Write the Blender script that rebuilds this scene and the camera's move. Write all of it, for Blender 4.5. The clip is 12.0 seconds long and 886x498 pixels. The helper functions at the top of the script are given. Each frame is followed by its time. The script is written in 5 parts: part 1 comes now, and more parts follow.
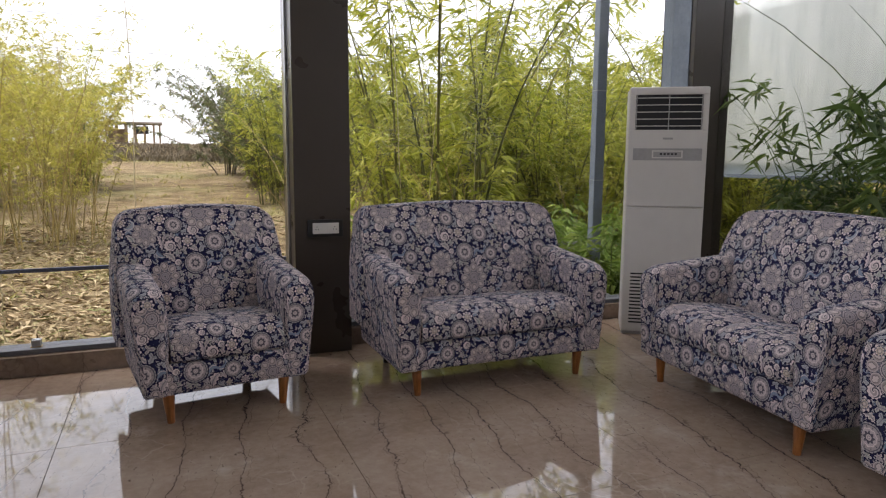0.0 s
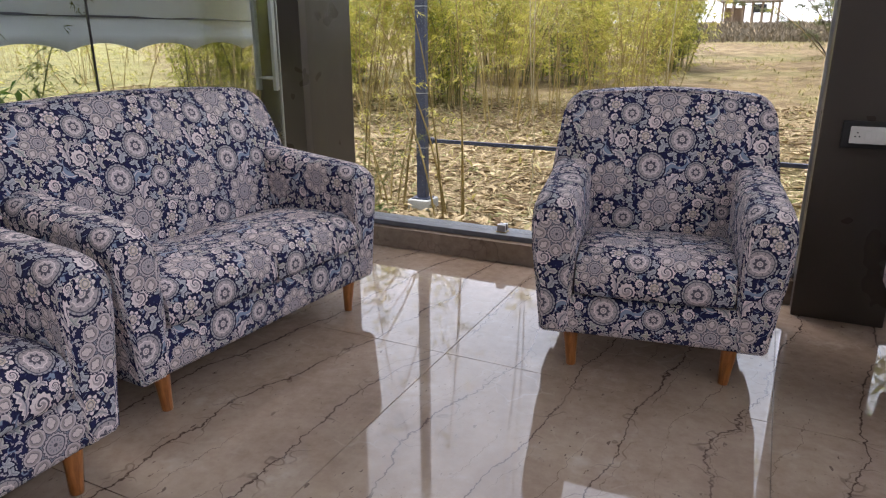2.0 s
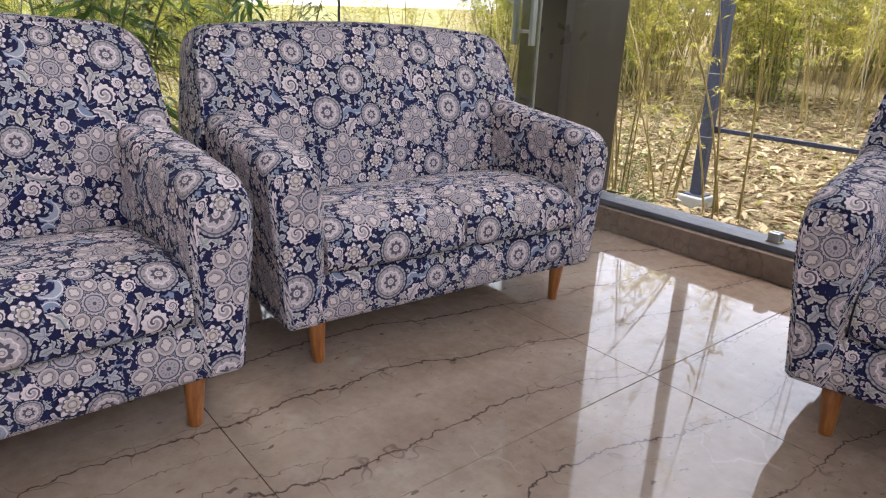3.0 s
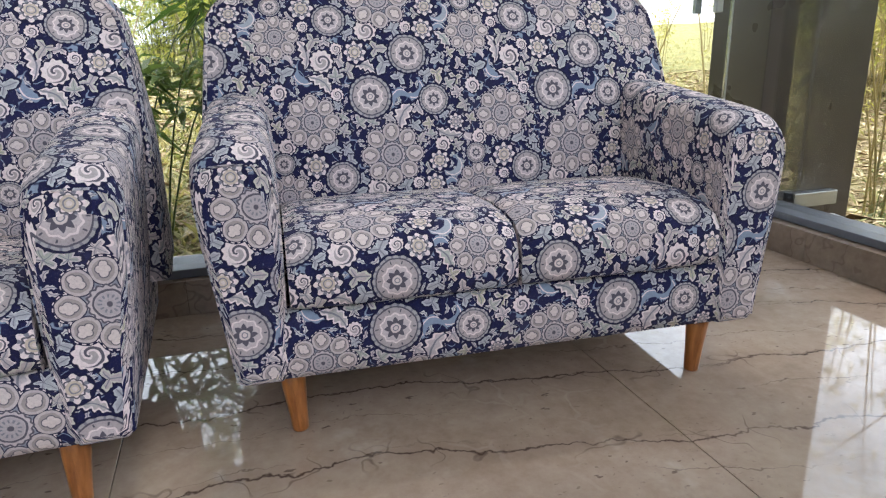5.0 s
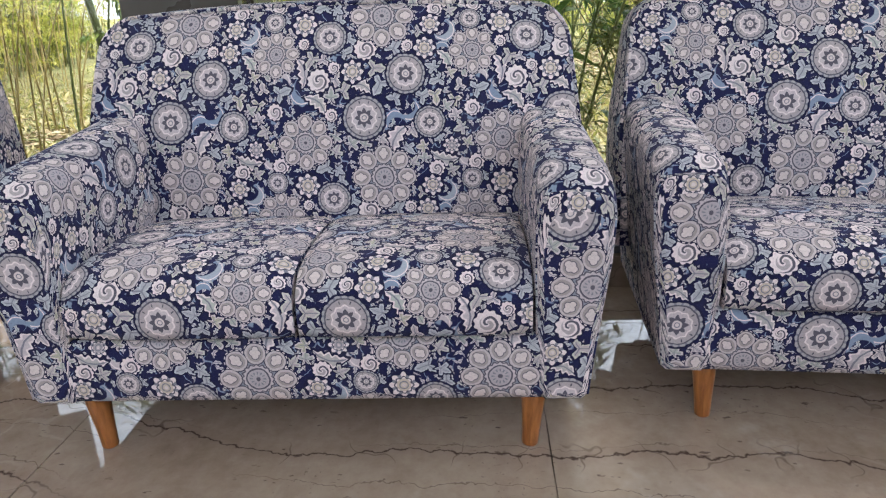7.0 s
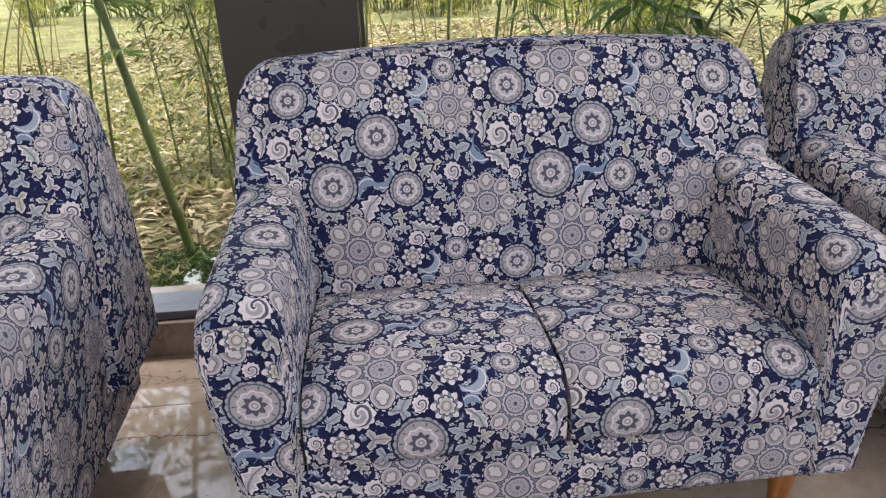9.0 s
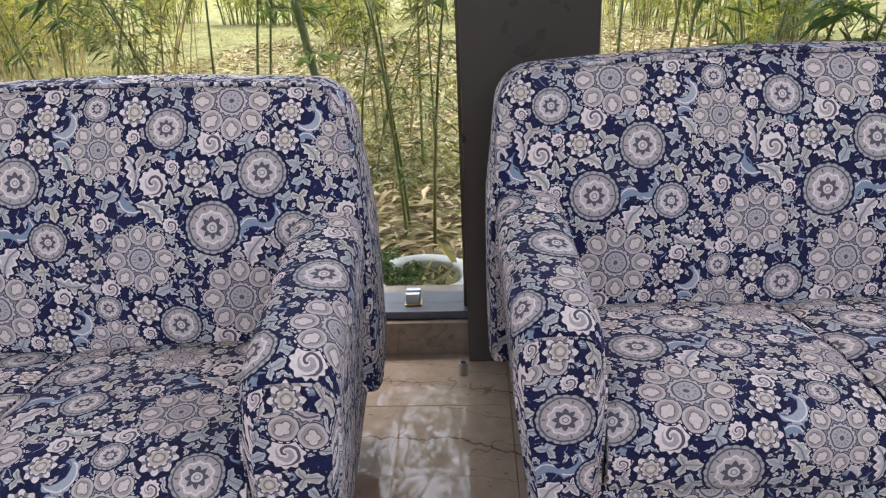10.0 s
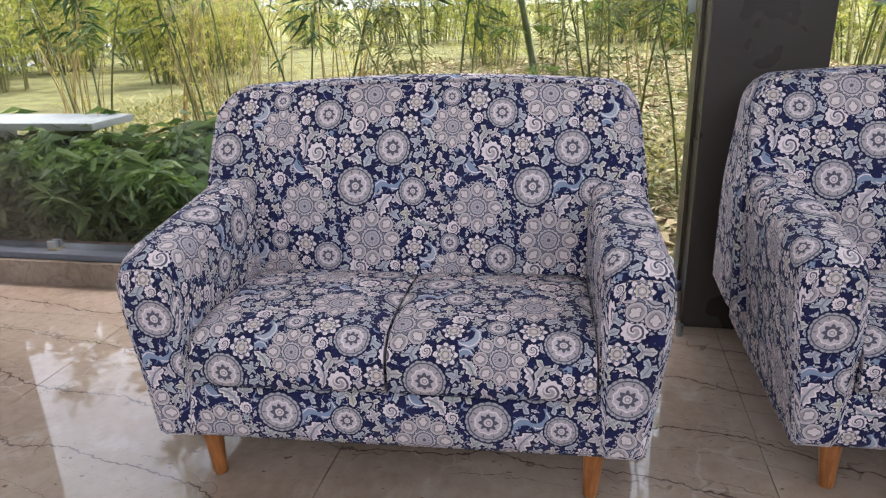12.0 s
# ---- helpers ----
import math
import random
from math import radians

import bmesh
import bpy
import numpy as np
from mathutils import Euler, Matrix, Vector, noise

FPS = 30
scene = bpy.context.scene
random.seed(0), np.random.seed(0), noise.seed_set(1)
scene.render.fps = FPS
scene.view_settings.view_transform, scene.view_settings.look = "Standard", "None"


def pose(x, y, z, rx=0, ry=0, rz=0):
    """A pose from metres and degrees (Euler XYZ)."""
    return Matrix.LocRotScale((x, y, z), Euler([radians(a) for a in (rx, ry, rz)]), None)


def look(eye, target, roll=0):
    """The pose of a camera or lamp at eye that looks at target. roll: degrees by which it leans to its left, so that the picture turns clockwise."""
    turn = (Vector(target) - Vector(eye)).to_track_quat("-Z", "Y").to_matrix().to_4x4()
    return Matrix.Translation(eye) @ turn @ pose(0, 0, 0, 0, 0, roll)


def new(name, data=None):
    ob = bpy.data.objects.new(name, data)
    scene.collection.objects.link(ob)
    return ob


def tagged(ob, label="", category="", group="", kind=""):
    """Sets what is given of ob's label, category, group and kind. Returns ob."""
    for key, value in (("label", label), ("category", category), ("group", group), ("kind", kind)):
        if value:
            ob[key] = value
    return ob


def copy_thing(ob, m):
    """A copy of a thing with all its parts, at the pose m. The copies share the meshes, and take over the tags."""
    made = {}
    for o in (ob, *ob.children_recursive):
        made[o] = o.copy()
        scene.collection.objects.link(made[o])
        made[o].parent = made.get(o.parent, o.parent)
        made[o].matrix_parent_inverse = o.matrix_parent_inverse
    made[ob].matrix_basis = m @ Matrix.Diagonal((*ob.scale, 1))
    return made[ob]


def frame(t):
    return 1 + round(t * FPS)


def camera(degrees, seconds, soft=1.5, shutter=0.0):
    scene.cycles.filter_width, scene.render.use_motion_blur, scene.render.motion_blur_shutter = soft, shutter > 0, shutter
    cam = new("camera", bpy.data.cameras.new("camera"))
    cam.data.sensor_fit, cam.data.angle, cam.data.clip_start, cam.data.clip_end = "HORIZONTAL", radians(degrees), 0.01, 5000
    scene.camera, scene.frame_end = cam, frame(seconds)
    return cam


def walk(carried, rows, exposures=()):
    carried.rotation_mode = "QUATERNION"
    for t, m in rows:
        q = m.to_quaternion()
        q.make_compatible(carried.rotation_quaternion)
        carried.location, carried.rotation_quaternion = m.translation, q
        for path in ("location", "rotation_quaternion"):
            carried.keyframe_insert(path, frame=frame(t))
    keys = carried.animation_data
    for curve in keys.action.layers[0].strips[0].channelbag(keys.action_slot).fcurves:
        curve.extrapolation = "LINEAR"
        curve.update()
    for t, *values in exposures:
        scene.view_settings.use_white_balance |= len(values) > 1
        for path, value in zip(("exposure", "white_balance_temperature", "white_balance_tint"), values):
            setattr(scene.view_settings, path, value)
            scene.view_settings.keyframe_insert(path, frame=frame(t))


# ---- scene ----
cam = camera(66.6, 12.0, soft=1.2)
PATH = [
    (0, (-0.095, 0.092, 1.29), (0.658, 1.925, 1.023), 0.4),
    (0.5, (0.136, 0.334, 1.261), (0.706, 2.232, 0.993), -0.7),
    (0.7, (0.243, 0.412, 1.275), (0.65, 2.345, 0.953), 0.35),
    (1, (0.341, 0.557, 1.247), (0.466, 2.503, 0.803), 1.1),
    (1.2, (0.351, 0.679, 1.254), (0.263, 2.608, 0.742), 0.95),
    (1.5, (0.404, 0.855, 1.24), (0.012, 2.747, 0.722), 1.3),
    (2, (0.473, 1.136, 1.219), (-0.359, 2.854, 0.622), -0.1),
    (2.5, (0.52, 1.387, 1.175), (-0.685, 2.839, 0.51), 1.2),
    (3, (0.432, 1.638, 1.042), (-1.022, 2.851, 0.398), 2.5),
    (3.2, (0.382, 1.753, 0.973), (-1.18, 2.857, 0.389), 2.0),
    (4.8, (0.149, 2.44, 0.837), (-1.675, 3.037, 0.274), -1.4),
    (5, (0.14, 2.482, 0.847), (-1.684, 3.055, 0.261), -1.5),
    (5.5, (0.148, 2.508, 0.859), (-1.74, 2.843, 0.291), -1.9),
    (6, (0.164, 2.396, 0.88), (-1.749, 2.417, 0.297), -1.4),
    (6.2, (0.166, 2.316, 0.902), (-1.739, 2.282, 0.295), -1.2),
    (6.5, (0.191, 2.213, 0.907), (-1.706, 2.096, 0.285), -1.5),
    (7, (0.217, 2.032, 0.972), (-1.667, 1.908, 0.31), -2.0),
    (7.2, (0.229, 1.973, 0.998), (-1.643, 1.831, 0.308), -1.8),
    (8.8, (0.012, 1.393, 1.189), (-1.826, 1.467, 0.404), -4.0),
    (9, (-0.02, 1.319, 1.187), (-1.863, 1.45, 0.422), -2.5),
    (9.5, (-0.117, 1.114, 1.172), (-1.954, 1.28, 0.4), -2.2),
    (9.8, (-0.114, 0.99, 1.162), (-1.972, 0.978, 0.421), -2.3),
    (10, (-0.076, 0.892, 1.188), (-1.935, 0.792, 0.456), -2.5),
    (10.5, (0.082, 0.726, 1.202), (-1.767, 0.482, 0.481), -2.3),
    (11, (0.269, 0.671, 1.194), (-1.548, 0.277, 0.457), -2.2),
    (11.5, (0.416, 0.609, 1.206), (-1.39, 0.158, 0.475), -1.3),
    (12, (0.497, 0.46, 1.208), (-1.345, 0.058, 0.541), -1.9),
]
EXPOSURES = [(0, 1.27, 6550, 20), (0.5, 0.48, 6650, 22), (1, 0.86, 7300, 27), (1.5, 1.42, 6450, 22), (2, 1.68, 6200, 20), (3, 2.0, 6200, 20), (5, 2.20, 6100, 12), (7, 2.19, 6050, 12), (9.5, 1.95, 6050, 15), (12, 1.96, 5980, 17)]
walk(cam, [(t, look(eye, target, roll)) for t, eye, target, roll in PATH], EXPOSURES)

# ---- light ----
world = bpy.data.worlds.new("sky")
scene.world = world
world.use_nodes = True
wn = world.node_tree
sky = wn.nodes.new("ShaderNodeTexSky")
sky.sky_type, sky.sun_disc = "NISHITA", False
SUN_HEIGHT, SUN_ROUND = 74, 290
sky.sun_elevation, sky.sun_rotation = radians(SUN_HEIGHT), radians(SUN_ROUND)
sky.air_density, sky.dust_density, sky.ozone_density = 1.0, 2.0, 1.0
haze = wn.nodes.new("ShaderNodeMix")
haze.data_type = "RGBA"
haze.inputs[0].default_value = 0.75
haze.inputs[7].default_value = (7.6, 7.8, 8.0, 1)  # bright overcast haze over the blue
wn.links.new(sky.outputs[0], haze.inputs[6])
wn.links.new(haze.outputs[2], wn.nodes["Background"].inputs[0])
wn.nodes["Background"].inputs[1].default_value = 0.15
sun = new("sun", bpy.data.lights.new("sun", "SUN"))
sun.data.energy, sun.data.angle, sun.data.color = 2.0, radians(20), (1, 0.95, 0.86)
SUN_WAY = Vector((math.sin(radians(SUN_ROUND)) * math.cos(radians(SUN_HEIGHT)), math.cos(radians(SUN_ROUND)) * math.cos(radians(SUN_HEIGHT)), math.sin(radians(SUN_HEIGHT))))
sun.matrix_world = look(SUN_WAY * 30, (0, 0, 0))

# ---- materials ----
class Nodes:
    """A material and short ways to add its nodes."""

    def __init__(self, name):
        self.mat = bpy.data.materials.new(name)
        self.mat.use_nodes = True
        self.tree = self.mat.node_tree
        self.bsdf = self.tree.nodes["Principled BSDF"]
        self.out = self.tree.nodes["Material Output"]

    def put(self, socket, value):
        if hasattr(value, "is_output"):
            self.tree.links.new(value, socket)
        elif value is not None:
            socket.default_value = value

    def math(self, op, a, b=None, c=None, clamp=False):
        n = self.tree.nodes.new("ShaderNodeMath")
        n.operation, n.use_clamp = op, clamp
        for s, v in zip(n.inputs, (a, b, c)):
            self.put(s, v)
        return n.outputs[0]

    def vec(self, op, a, b=None, c=None, scale=None):
        n = self.tree.nodes.new("ShaderNodeVectorMath")
        n.operation = op
        for s, v in zip(n.inputs, (a, b, c)):
            self.put(s, v)
        if scale is not None:
            self.put(n.inputs["Scale"], scale)
        return n.outputs["Value"] if op in ("LENGTH", "DOT_PRODUCT", "DISTANCE") else n.outputs[0]

    def mix(self, f, a, b, kind="RGBA", blend="MIX"):
        n = self.tree.nodes.new("ShaderNodeMix")
        n.data_type = kind
        if kind == "RGBA":
            n.blend_type = blend
        i = {"FLOAT": 2, "VECTOR": 4, "RGBA": 6}[kind]
        self.put(n.inputs[0], f)
        self.put(n.inputs[i], a)
        self.put(n.inputs[i + 1], b)
        return n.outputs[{"FLOAT": 0, "VECTOR": 1, "RGBA": 2}[kind]]

    def coord(self, which="Object"):
        return self.tree.nodes.new("ShaderNodeTexCoord").outputs[which]

    def place(self):
        return self.tree.nodes.new("ShaderNodeNewGeometry").outputs["Position"]

    def island(self):
        return self.tree.nodes.new("ShaderNodeNewGeometry").outputs["Random Per Island"]

    def chance(self):
        return self.tree.nodes.new("ShaderNodeObjectInfo").outputs["Random"]

    def noise(self, v, scale, detail=3, rough=0.5, warp=0.0, out="Fac"):
        n = self.tree.nodes.new("ShaderNodeTexNoise")
        self.put(n.inputs["Vector"], v)
        for k, x in (("Scale", scale), ("Detail", detail), ("Roughness", rough), ("Distortion", warp)):
            self.put(n.inputs[k], x)
        return n.outputs[out]

    def cells(self, v, scale, feature="F1"):
        n = self.tree.nodes.new("ShaderNodeTexVoronoi")
        n.voronoi_dimensions, n.feature = "2D", feature
        self.put(n.inputs["Vector"], v)
        self.put(n.inputs["Scale"], scale)
        return n.outputs

    def ramp(self, f, *stops):
        n = self.tree.nodes.new("ShaderNodeValToRGB")
        e = n.color_ramp.elements
        while len(e) < len(stops):
            e.new(0.5)
        for k, (p, c) in zip(e, stops):
            k.position, k.color = p, c if len(c) == 4 else (*c, 1)
        self.put(n.inputs[0], f)
        return n.outputs[0]

    def step(self, x, a, b):
        n = self.tree.nodes.new("ShaderNodeMapRange")
        n.interpolation_type = "SMOOTHSTEP"
        for s, v in zip(n.inputs, (x, a, b, 0.0, 1.0)):
            self.put(s, v)
        return n.outputs[0]

    def bump(self, h, strength=0.3, distance=0.01):
        n = self.tree.nodes.new("ShaderNodeBump")
        self.put(n.inputs["Height"], h)
        n.inputs["Strength"].default_value, n.inputs["Distance"].default_value = strength, distance
        self.tree.links.new(n.outputs[0], self.bsdf.inputs["Normal"])

    def finish(self, color=None, rough=None, metal=None, spec=None, **more):
        for k, v in (("Base Color", color), ("Roughness", rough), ("Metallic", metal), ("Specular IOR Level", spec)):
            self.put(self.bsdf.inputs[k], (*v, 1) if isinstance(v, tuple) and len(v) == 3 else v)
        for k, v in more.items():
            self.put(self.bsdf.inputs[k.replace("_", " ")], v)
        return self.mat


def plain(name, color, rough=0.5, metal=0.0, vary=0.15, grain=40.0, bump=0.05, spec=0.5):
    """A painted, plastic or metal surface with faint cloudy variation and grain."""
    n = Nodes(name)
    p = n.coord()
    a, b = n.noise(p, grain * 0.12, 3), n.noise(p, grain, 4, 0.6)
    f = n.math("MULTIPLY_ADD", a, 0.6, n.math("MULTIPLY", b, 0.4))
    dark, light = tuple(c * (1 - vary) for c in color), tuple(min(1, c * (1 + vary)) for c in color)
    n.bump(b, bump, 0.004)
    return n.finish(n.ramp(f, (0.3, dark), (0.7, light)), n.math("MULTIPLY_ADD", a, 0.2, rough - 0.1), metal, spec)


REPEAT = (0.538, 0.43)
# the print, place in the repeat and radius in metres: flowers, medallions, rosettes, curled buds
FLOWERS = [(.05, -.16, .093), (-.241, .171, .068), (-.163, -.062, .080)]
MEDALS = [(0, 0, .0575), (.115, .111, .053), (.178, -.015, .0415), (-.093, .212, .0455), (-.247, -.17, .029)]
ROSES = [(-.163, -.18, .034), (.182, -.185, .029), (.167, .179, .030), (-.03, .119, .031), (.237, -.079, .023)]
CURLS = [(.005, .179, .028), (.195, -.14, .020), (-.123, .098, .028), (.119, .186, .015), (-.081, .13, .015), (-.165, .196, .014), (-.235, -.125, .020), (-.244, .02, .020), (-.09, .009, .016)]
# leaves, with the way their tips point in degrees
IVY = [(.082, .179, .033, 60), (-.107, -.13, .027, 200), (-.068, -.17, .022, 90), (-.052, .171, .022, 20), (-.111, .152, .021, 200), (.028, .127, .028, 0), (.046, .088, .030, 240), (-.056, .069, .027, 60),
       (-.079, .101, .025, 300), (.085, .049, .027, 60), (.159, .052, .025, 30), (.204, .094, .023, 200), (-.23, .068, .028, 20), (.247, .041, .024, 260), (-.14, .156, .027, 240), (.194, .056, .025, 280),
       (.152, -.205, .021, 0), (-.04, .206, .022, 330), (-.133, .127, .020, 330), (.262, .076, .020, 100), (.268, .12, .020, 300)]
SPRIGS = [(-.038, -.069, .026, 30), (-.001, -.073, .023, 70), (.115, -.082, .024, 320), (-.079, -.046, .025, 240), (-.089, -.02, .020, 200), (-.083, -.091, .025, 60), (-.079, -.138, .021, 330), (.129, -.031, .025, 300),
          (.250, -.0, .023, 110), (.268, -.03, .024, 200), (.222, .024, .023, 30), (.206, -.061, .020, 120), (.162, -.114, .023, 90), (.163, -.08, .023, 180), (.233, -.146, .022, 20), (-.215, -.162, .019, 240),
          (.043, -.057, .022, 330), (.130, -.125, .022, 60), (.193, .125, .023, 160), (.233, .11, .020, 20), (-.089, .053, .026, 90), (-.259, -.074, .021, 60), (-.2, -.205, .02, 40)]
FRONDS = [(-.166, .121, .037, 280), (.225, .146, .031, 300), (-.128, .040, .035, 320), (-.006, .080, .030, 340), (.088, -.057, .043, 60), (.214, -.112, .036, 165)]
COMMAS = [(.221, -.203, .030, 70), (-.169, .069, .034, 350), (-.225, .1, .024, 200), (.214, .173, .023, 220), (.086, -.013, .032, 220), (.124, .017, .029, 60), (-.255, -.104, .031, 30)]


def fabric():
    n = Nodes("printed_fabric")
    uv = n.coord("UV")
    half = (REPEAT[0] / 2, REPEAT[1] / 2, 1)
    low = tuple(-h for h in half)
    wob = n.vec("SUBTRACT", n.noise(uv, 55, 1, out="Color"), (0.5, 0.5, 0.5))
    p = n.vec("WRAP", n.vec("MULTIPLY", n.vec("ADD", uv, n.vec("SCALE", wob, scale=0.005)), (1, 1, 0)), half, low)

    def nearest(motifs, grow=1.0):
        """The motif that p lies in or nearest to: distance in its radii, angle round its centre, the centre."""
        at = near = None
        for x, y, r, *turn in motifs:
            r *= grow
            if abs(x) + 1.4 * r < half[0] and abs(y) + 1.4 * r < half[1]:
                d = n.vec("DISTANCE", p, (x, y, 0))
            else:
                d = n.vec("LENGTH", n.vec("WRAP", n.vec("SUBTRACT", p, (x, y, 0)), half, low))
            k = n.math("MULTIPLY", d, 1 / r)
            here = (x, y, radians(turn[0]) if turn else 0.0)
            if near is None:
                at, near = here, k
            else:
                at = n.mix(n.math("LESS_THAN", k, near), at, here, "VECTOR")
                near = n.math("MINIMUM", k, near)
        s = n.tree.nodes.new("ShaderNodeSeparateXYZ")
        n.put(s.inputs[0], n.vec("WRAP", n.vec("SUBTRACT", p, n.vec("MULTIPLY", at, (1, 1, 0))), half, low))
        z = n.tree.nodes.new("ShaderNodeSeparateXYZ")
        n.put(z.inputs[0], at)
        return near, n.math("SUBTRACT", n.math("ARCTAN2", s.outputs[1], s.outputs[0]), z.outputs[2]), at

    def wave(angle, count, depth, base):
        return n.math("MULTIPLY_ADD", n.math("COSINE", n.math("MULTIPLY", angle, count)), depth, base)

    def ring(d, r, width):
        return n.step(n.math("ABSOLUTE", n.math("SUBTRACT", d, r)), width, width * 0.4)

    def hyp(x, y):
        return n.math("SQRT", n.math("MULTIPLY_ADD", x, x, n.math("MULTIPLY", y, y)))

    def both(a, b):
        return n.math("MULTIPLY", a, b)

    def lay(mask, over):
        nonlocal col
        col = n.mix(mask, col, (*over, 1) if isinstance(over, tuple) else over)

    def hue(at, *colours):
        w = n.tree.nodes.new("ShaderNodeTexWhiteNoise")
        n.put(w.inputs["Vector"], at)
        r = n.ramp(w.outputs["Value"], *[(i / len(colours), c) for i, c in enumerate(colours)])
        r.node.color_ramp.interpolation = "CONSTANT"
        return r

    NAVY, NAVY2 = (0.0065, 0.0065, 0.042), (0.012, 0.015, 0.085)
    PALE, ROSE, GREY, TAUPE, SAGE, BLUE = (0.84, 0.725, 0.72), (0.66, 0.47, 0.41), (0.115, 0.105, 0.135), (0.45, 0.39, 0.395), (0.50, 0.51, 0.46), (0.25, 0.31, 0.42)
    CREAM, LILAC, SLATE = (0.72, 0.62, 0.60), (0.60, 0.52, 0.535), (0.24, 0.235, 0.28)
    col = n.mix(n.noise(uv, 9, 2), (*NAVY, 1), (*NAVY2, 1))

    # thin stems
    stem = n.math("ABSOLUTE", n.math("SUBTRACT", n.noise(p, 26, 1, 0.4), 0.5))
    lay(both(n.step(stem, 0.022, 0.008), n.step(n.noise(p, 19, 1), 0.46, 0.52)), BLUE)

    # small leaves that fill the ground between the motifs, each turned its own way
    for scale, length, width, seed in ((40.0, 0.55, 0.20, 0.0),):
        moved = n.vec("ADD", uv, (seed, seed * 0.7, 0))
        cell = n.cells(moved, scale)
        pick = n.tree.nodes.new("ShaderNodeSeparateColor")
        n.put(pick.inputs[0], cell["Color"])
        turn = n.tree.nodes.new("ShaderNodeVectorRotate")
        turn.rotation_type = "Z_AXIS"
        n.put(turn.inputs["Vector"], n.vec("SCALE", n.vec("SUBTRACT", moved, cell["Position"]), scale=scale))
        n.put(turn.inputs["Angle"], n.math("MULTIPLY", pick.outputs[0], 6.283))
        q = n.tree.nodes.new("ShaderNodeSeparateXYZ")
        n.put(q.inputs[0], turn.outputs[0])
        x = q.outputs[0]
        y = n.math("MULTIPLY_ADD", both(x, x), n.math("MULTIPLY_ADD", pick.outputs[1], 3.2, -1.6), q.outputs[1])
        over = n.math("MULTIPLY", both(x, x), 1 / length ** 2)
        reach = both(n.math("MULTIPLY", n.math("SUBTRACT", 1.0, over), width), n.math("MULTIPLY_ADD", n.math("SINE", n.math("MULTIPLY", x, 17)), 0.26, 0.92))
        gap = n.math("SUBTRACT", reach, n.math("ABSOLUTE", y))
        lay(n.step(gap, 0.0, 0.04), n.mix(pick.outputs[2], (*LILAC, 1), (0.62, 0.62, 0.60, 1)))
        lay(both(n.step(n.math("ABSOLUTE", y), 0.05, 0.02), n.step(gap, 0.03, 0.06)), SLATE)

    # crescents
    k, a, at = nearest(COMMAS, 1.1)
    x, y = both(k, n.math("COSINE", a)), both(k, n.math("SINE", a))
    bite = hyp(n.math("SUBTRACT", x, 0.18), n.math("SUBTRACT", y, 0.45))
    lay(both(n.step(k, wave(a, 9, 0.06, 0.98), wave(a, 9, 0.06, 0.90)), n.step(bite, 0.74, 0.82)), hue(at, BLUE, (0.40, 0.43, 0.50), LILAC))
    lay(both(ring(k, 0.80, 0.06), n.step(bite, 0.84, 0.9)), PALE)

    # long toothed fronds
    k, a, at = nearest(FRONDS, 1.15)
    x, y = both(k, n.math("COSINE", a)), both(k, n.math("SINE", a))
    y = n.math("MULTIPLY_ADD", both(x, x), 0.40, n.math("SUBTRACT", y, 0.12))
    reach = both(n.math("MULTIPLY", n.math("SUBTRACT", 1.0, both(x, x)), 0.46), n.math("MULTIPLY_ADD", n.math("SINE", n.math("MULTIPLY", x, 15)), 0.2, 0.9))
    gap = n.math("SUBTRACT", reach, n.math("ABSOLUTE", y))
    lay(n.step(gap, -0.16, -0.10), NAVY)
    lay(n.step(gap, 0.0, 0.05), PALE)
    lay(n.step(gap, 0.12, 0.18), hue(at, LILAC, SAGE, (0.50, 0.46, 0.44)))
    lay(both(n.step(n.math("ABSOLUTE", y), 0.06, 0.03), n.step(gap, 0.05, 0.1)), SLATE)

    # three- and five-lobed leaves
    for leaves, lobes, base, deep, tip in ((IVY, 3, 0.55, 0.30, 0.17), (SPRIGS, 5, 0.55, 0.21, 0.23)):
        k, a, at = nearest(leaves, 1.16)
        edge = n.math("MULTIPLY_ADD", n.math("COSINE", a), tip, wave(a, lobes, deep, base))
        edge = n.math("ADD", edge, wave(a, 13, 0.05, 0.0))
        gap = n.math("SUBTRACT", edge, k)
        lay(n.step(gap, -0.24, -0.14), NAVY)
        lay(n.step(gap, 0.0, 0.06), hue(at, (0.74, 0.64, 0.64), (0.66, 0.58, 0.59), (0.60, 0.57, 0.51), (0.72, 0.62, 0.61), (0.53, 0.53, 0.56)))
        lay(n.step(gap, 0.17, 0.24), hue(at, (0.52, 0.45, 0.46), (0.44, 0.45, 0.40), (0.51, 0.44, 0.44), (0.51, 0.48, 0.36), (0.43, 0.43, 0.46)))
        rib = both(k, n.math("ABSOLUTE", n.math("SINE", n.math("MULTIPLY", a, lobes / 2))))
        lay(both(n.step(rib, 0.08, 0.03), n.step(gap, 0.14, 0.2)), SLATE)

    # curled buds
    d, a, at = nearest(CURLS, 1.08)
    lay(n.step(d, 1.14, 1.08), NAVY)
    lay(n.step(d, wave(a, 11, 0.07, 1.0), wave(a, 11, 0.07, 0.92)), PALE)
    swirl = n.math("SINE", n.math("MULTIPLY_ADD", d, 7.5, a))
    lay(both(n.step(swirl, -0.62, -0.86), n.step(d, 0.86, 0.78)), GREY)
    lay(both(n.step(swirl, 0.1, 0.5), n.step(d, 0.62, 0.56)), TAUPE)

    # small rosettes
    d, a, at = nearest(ROSES)
    lay(n.step(d, 1.15, 1.08), NAVY)
    edge = wave(a, 8, 0.12, 0.90)
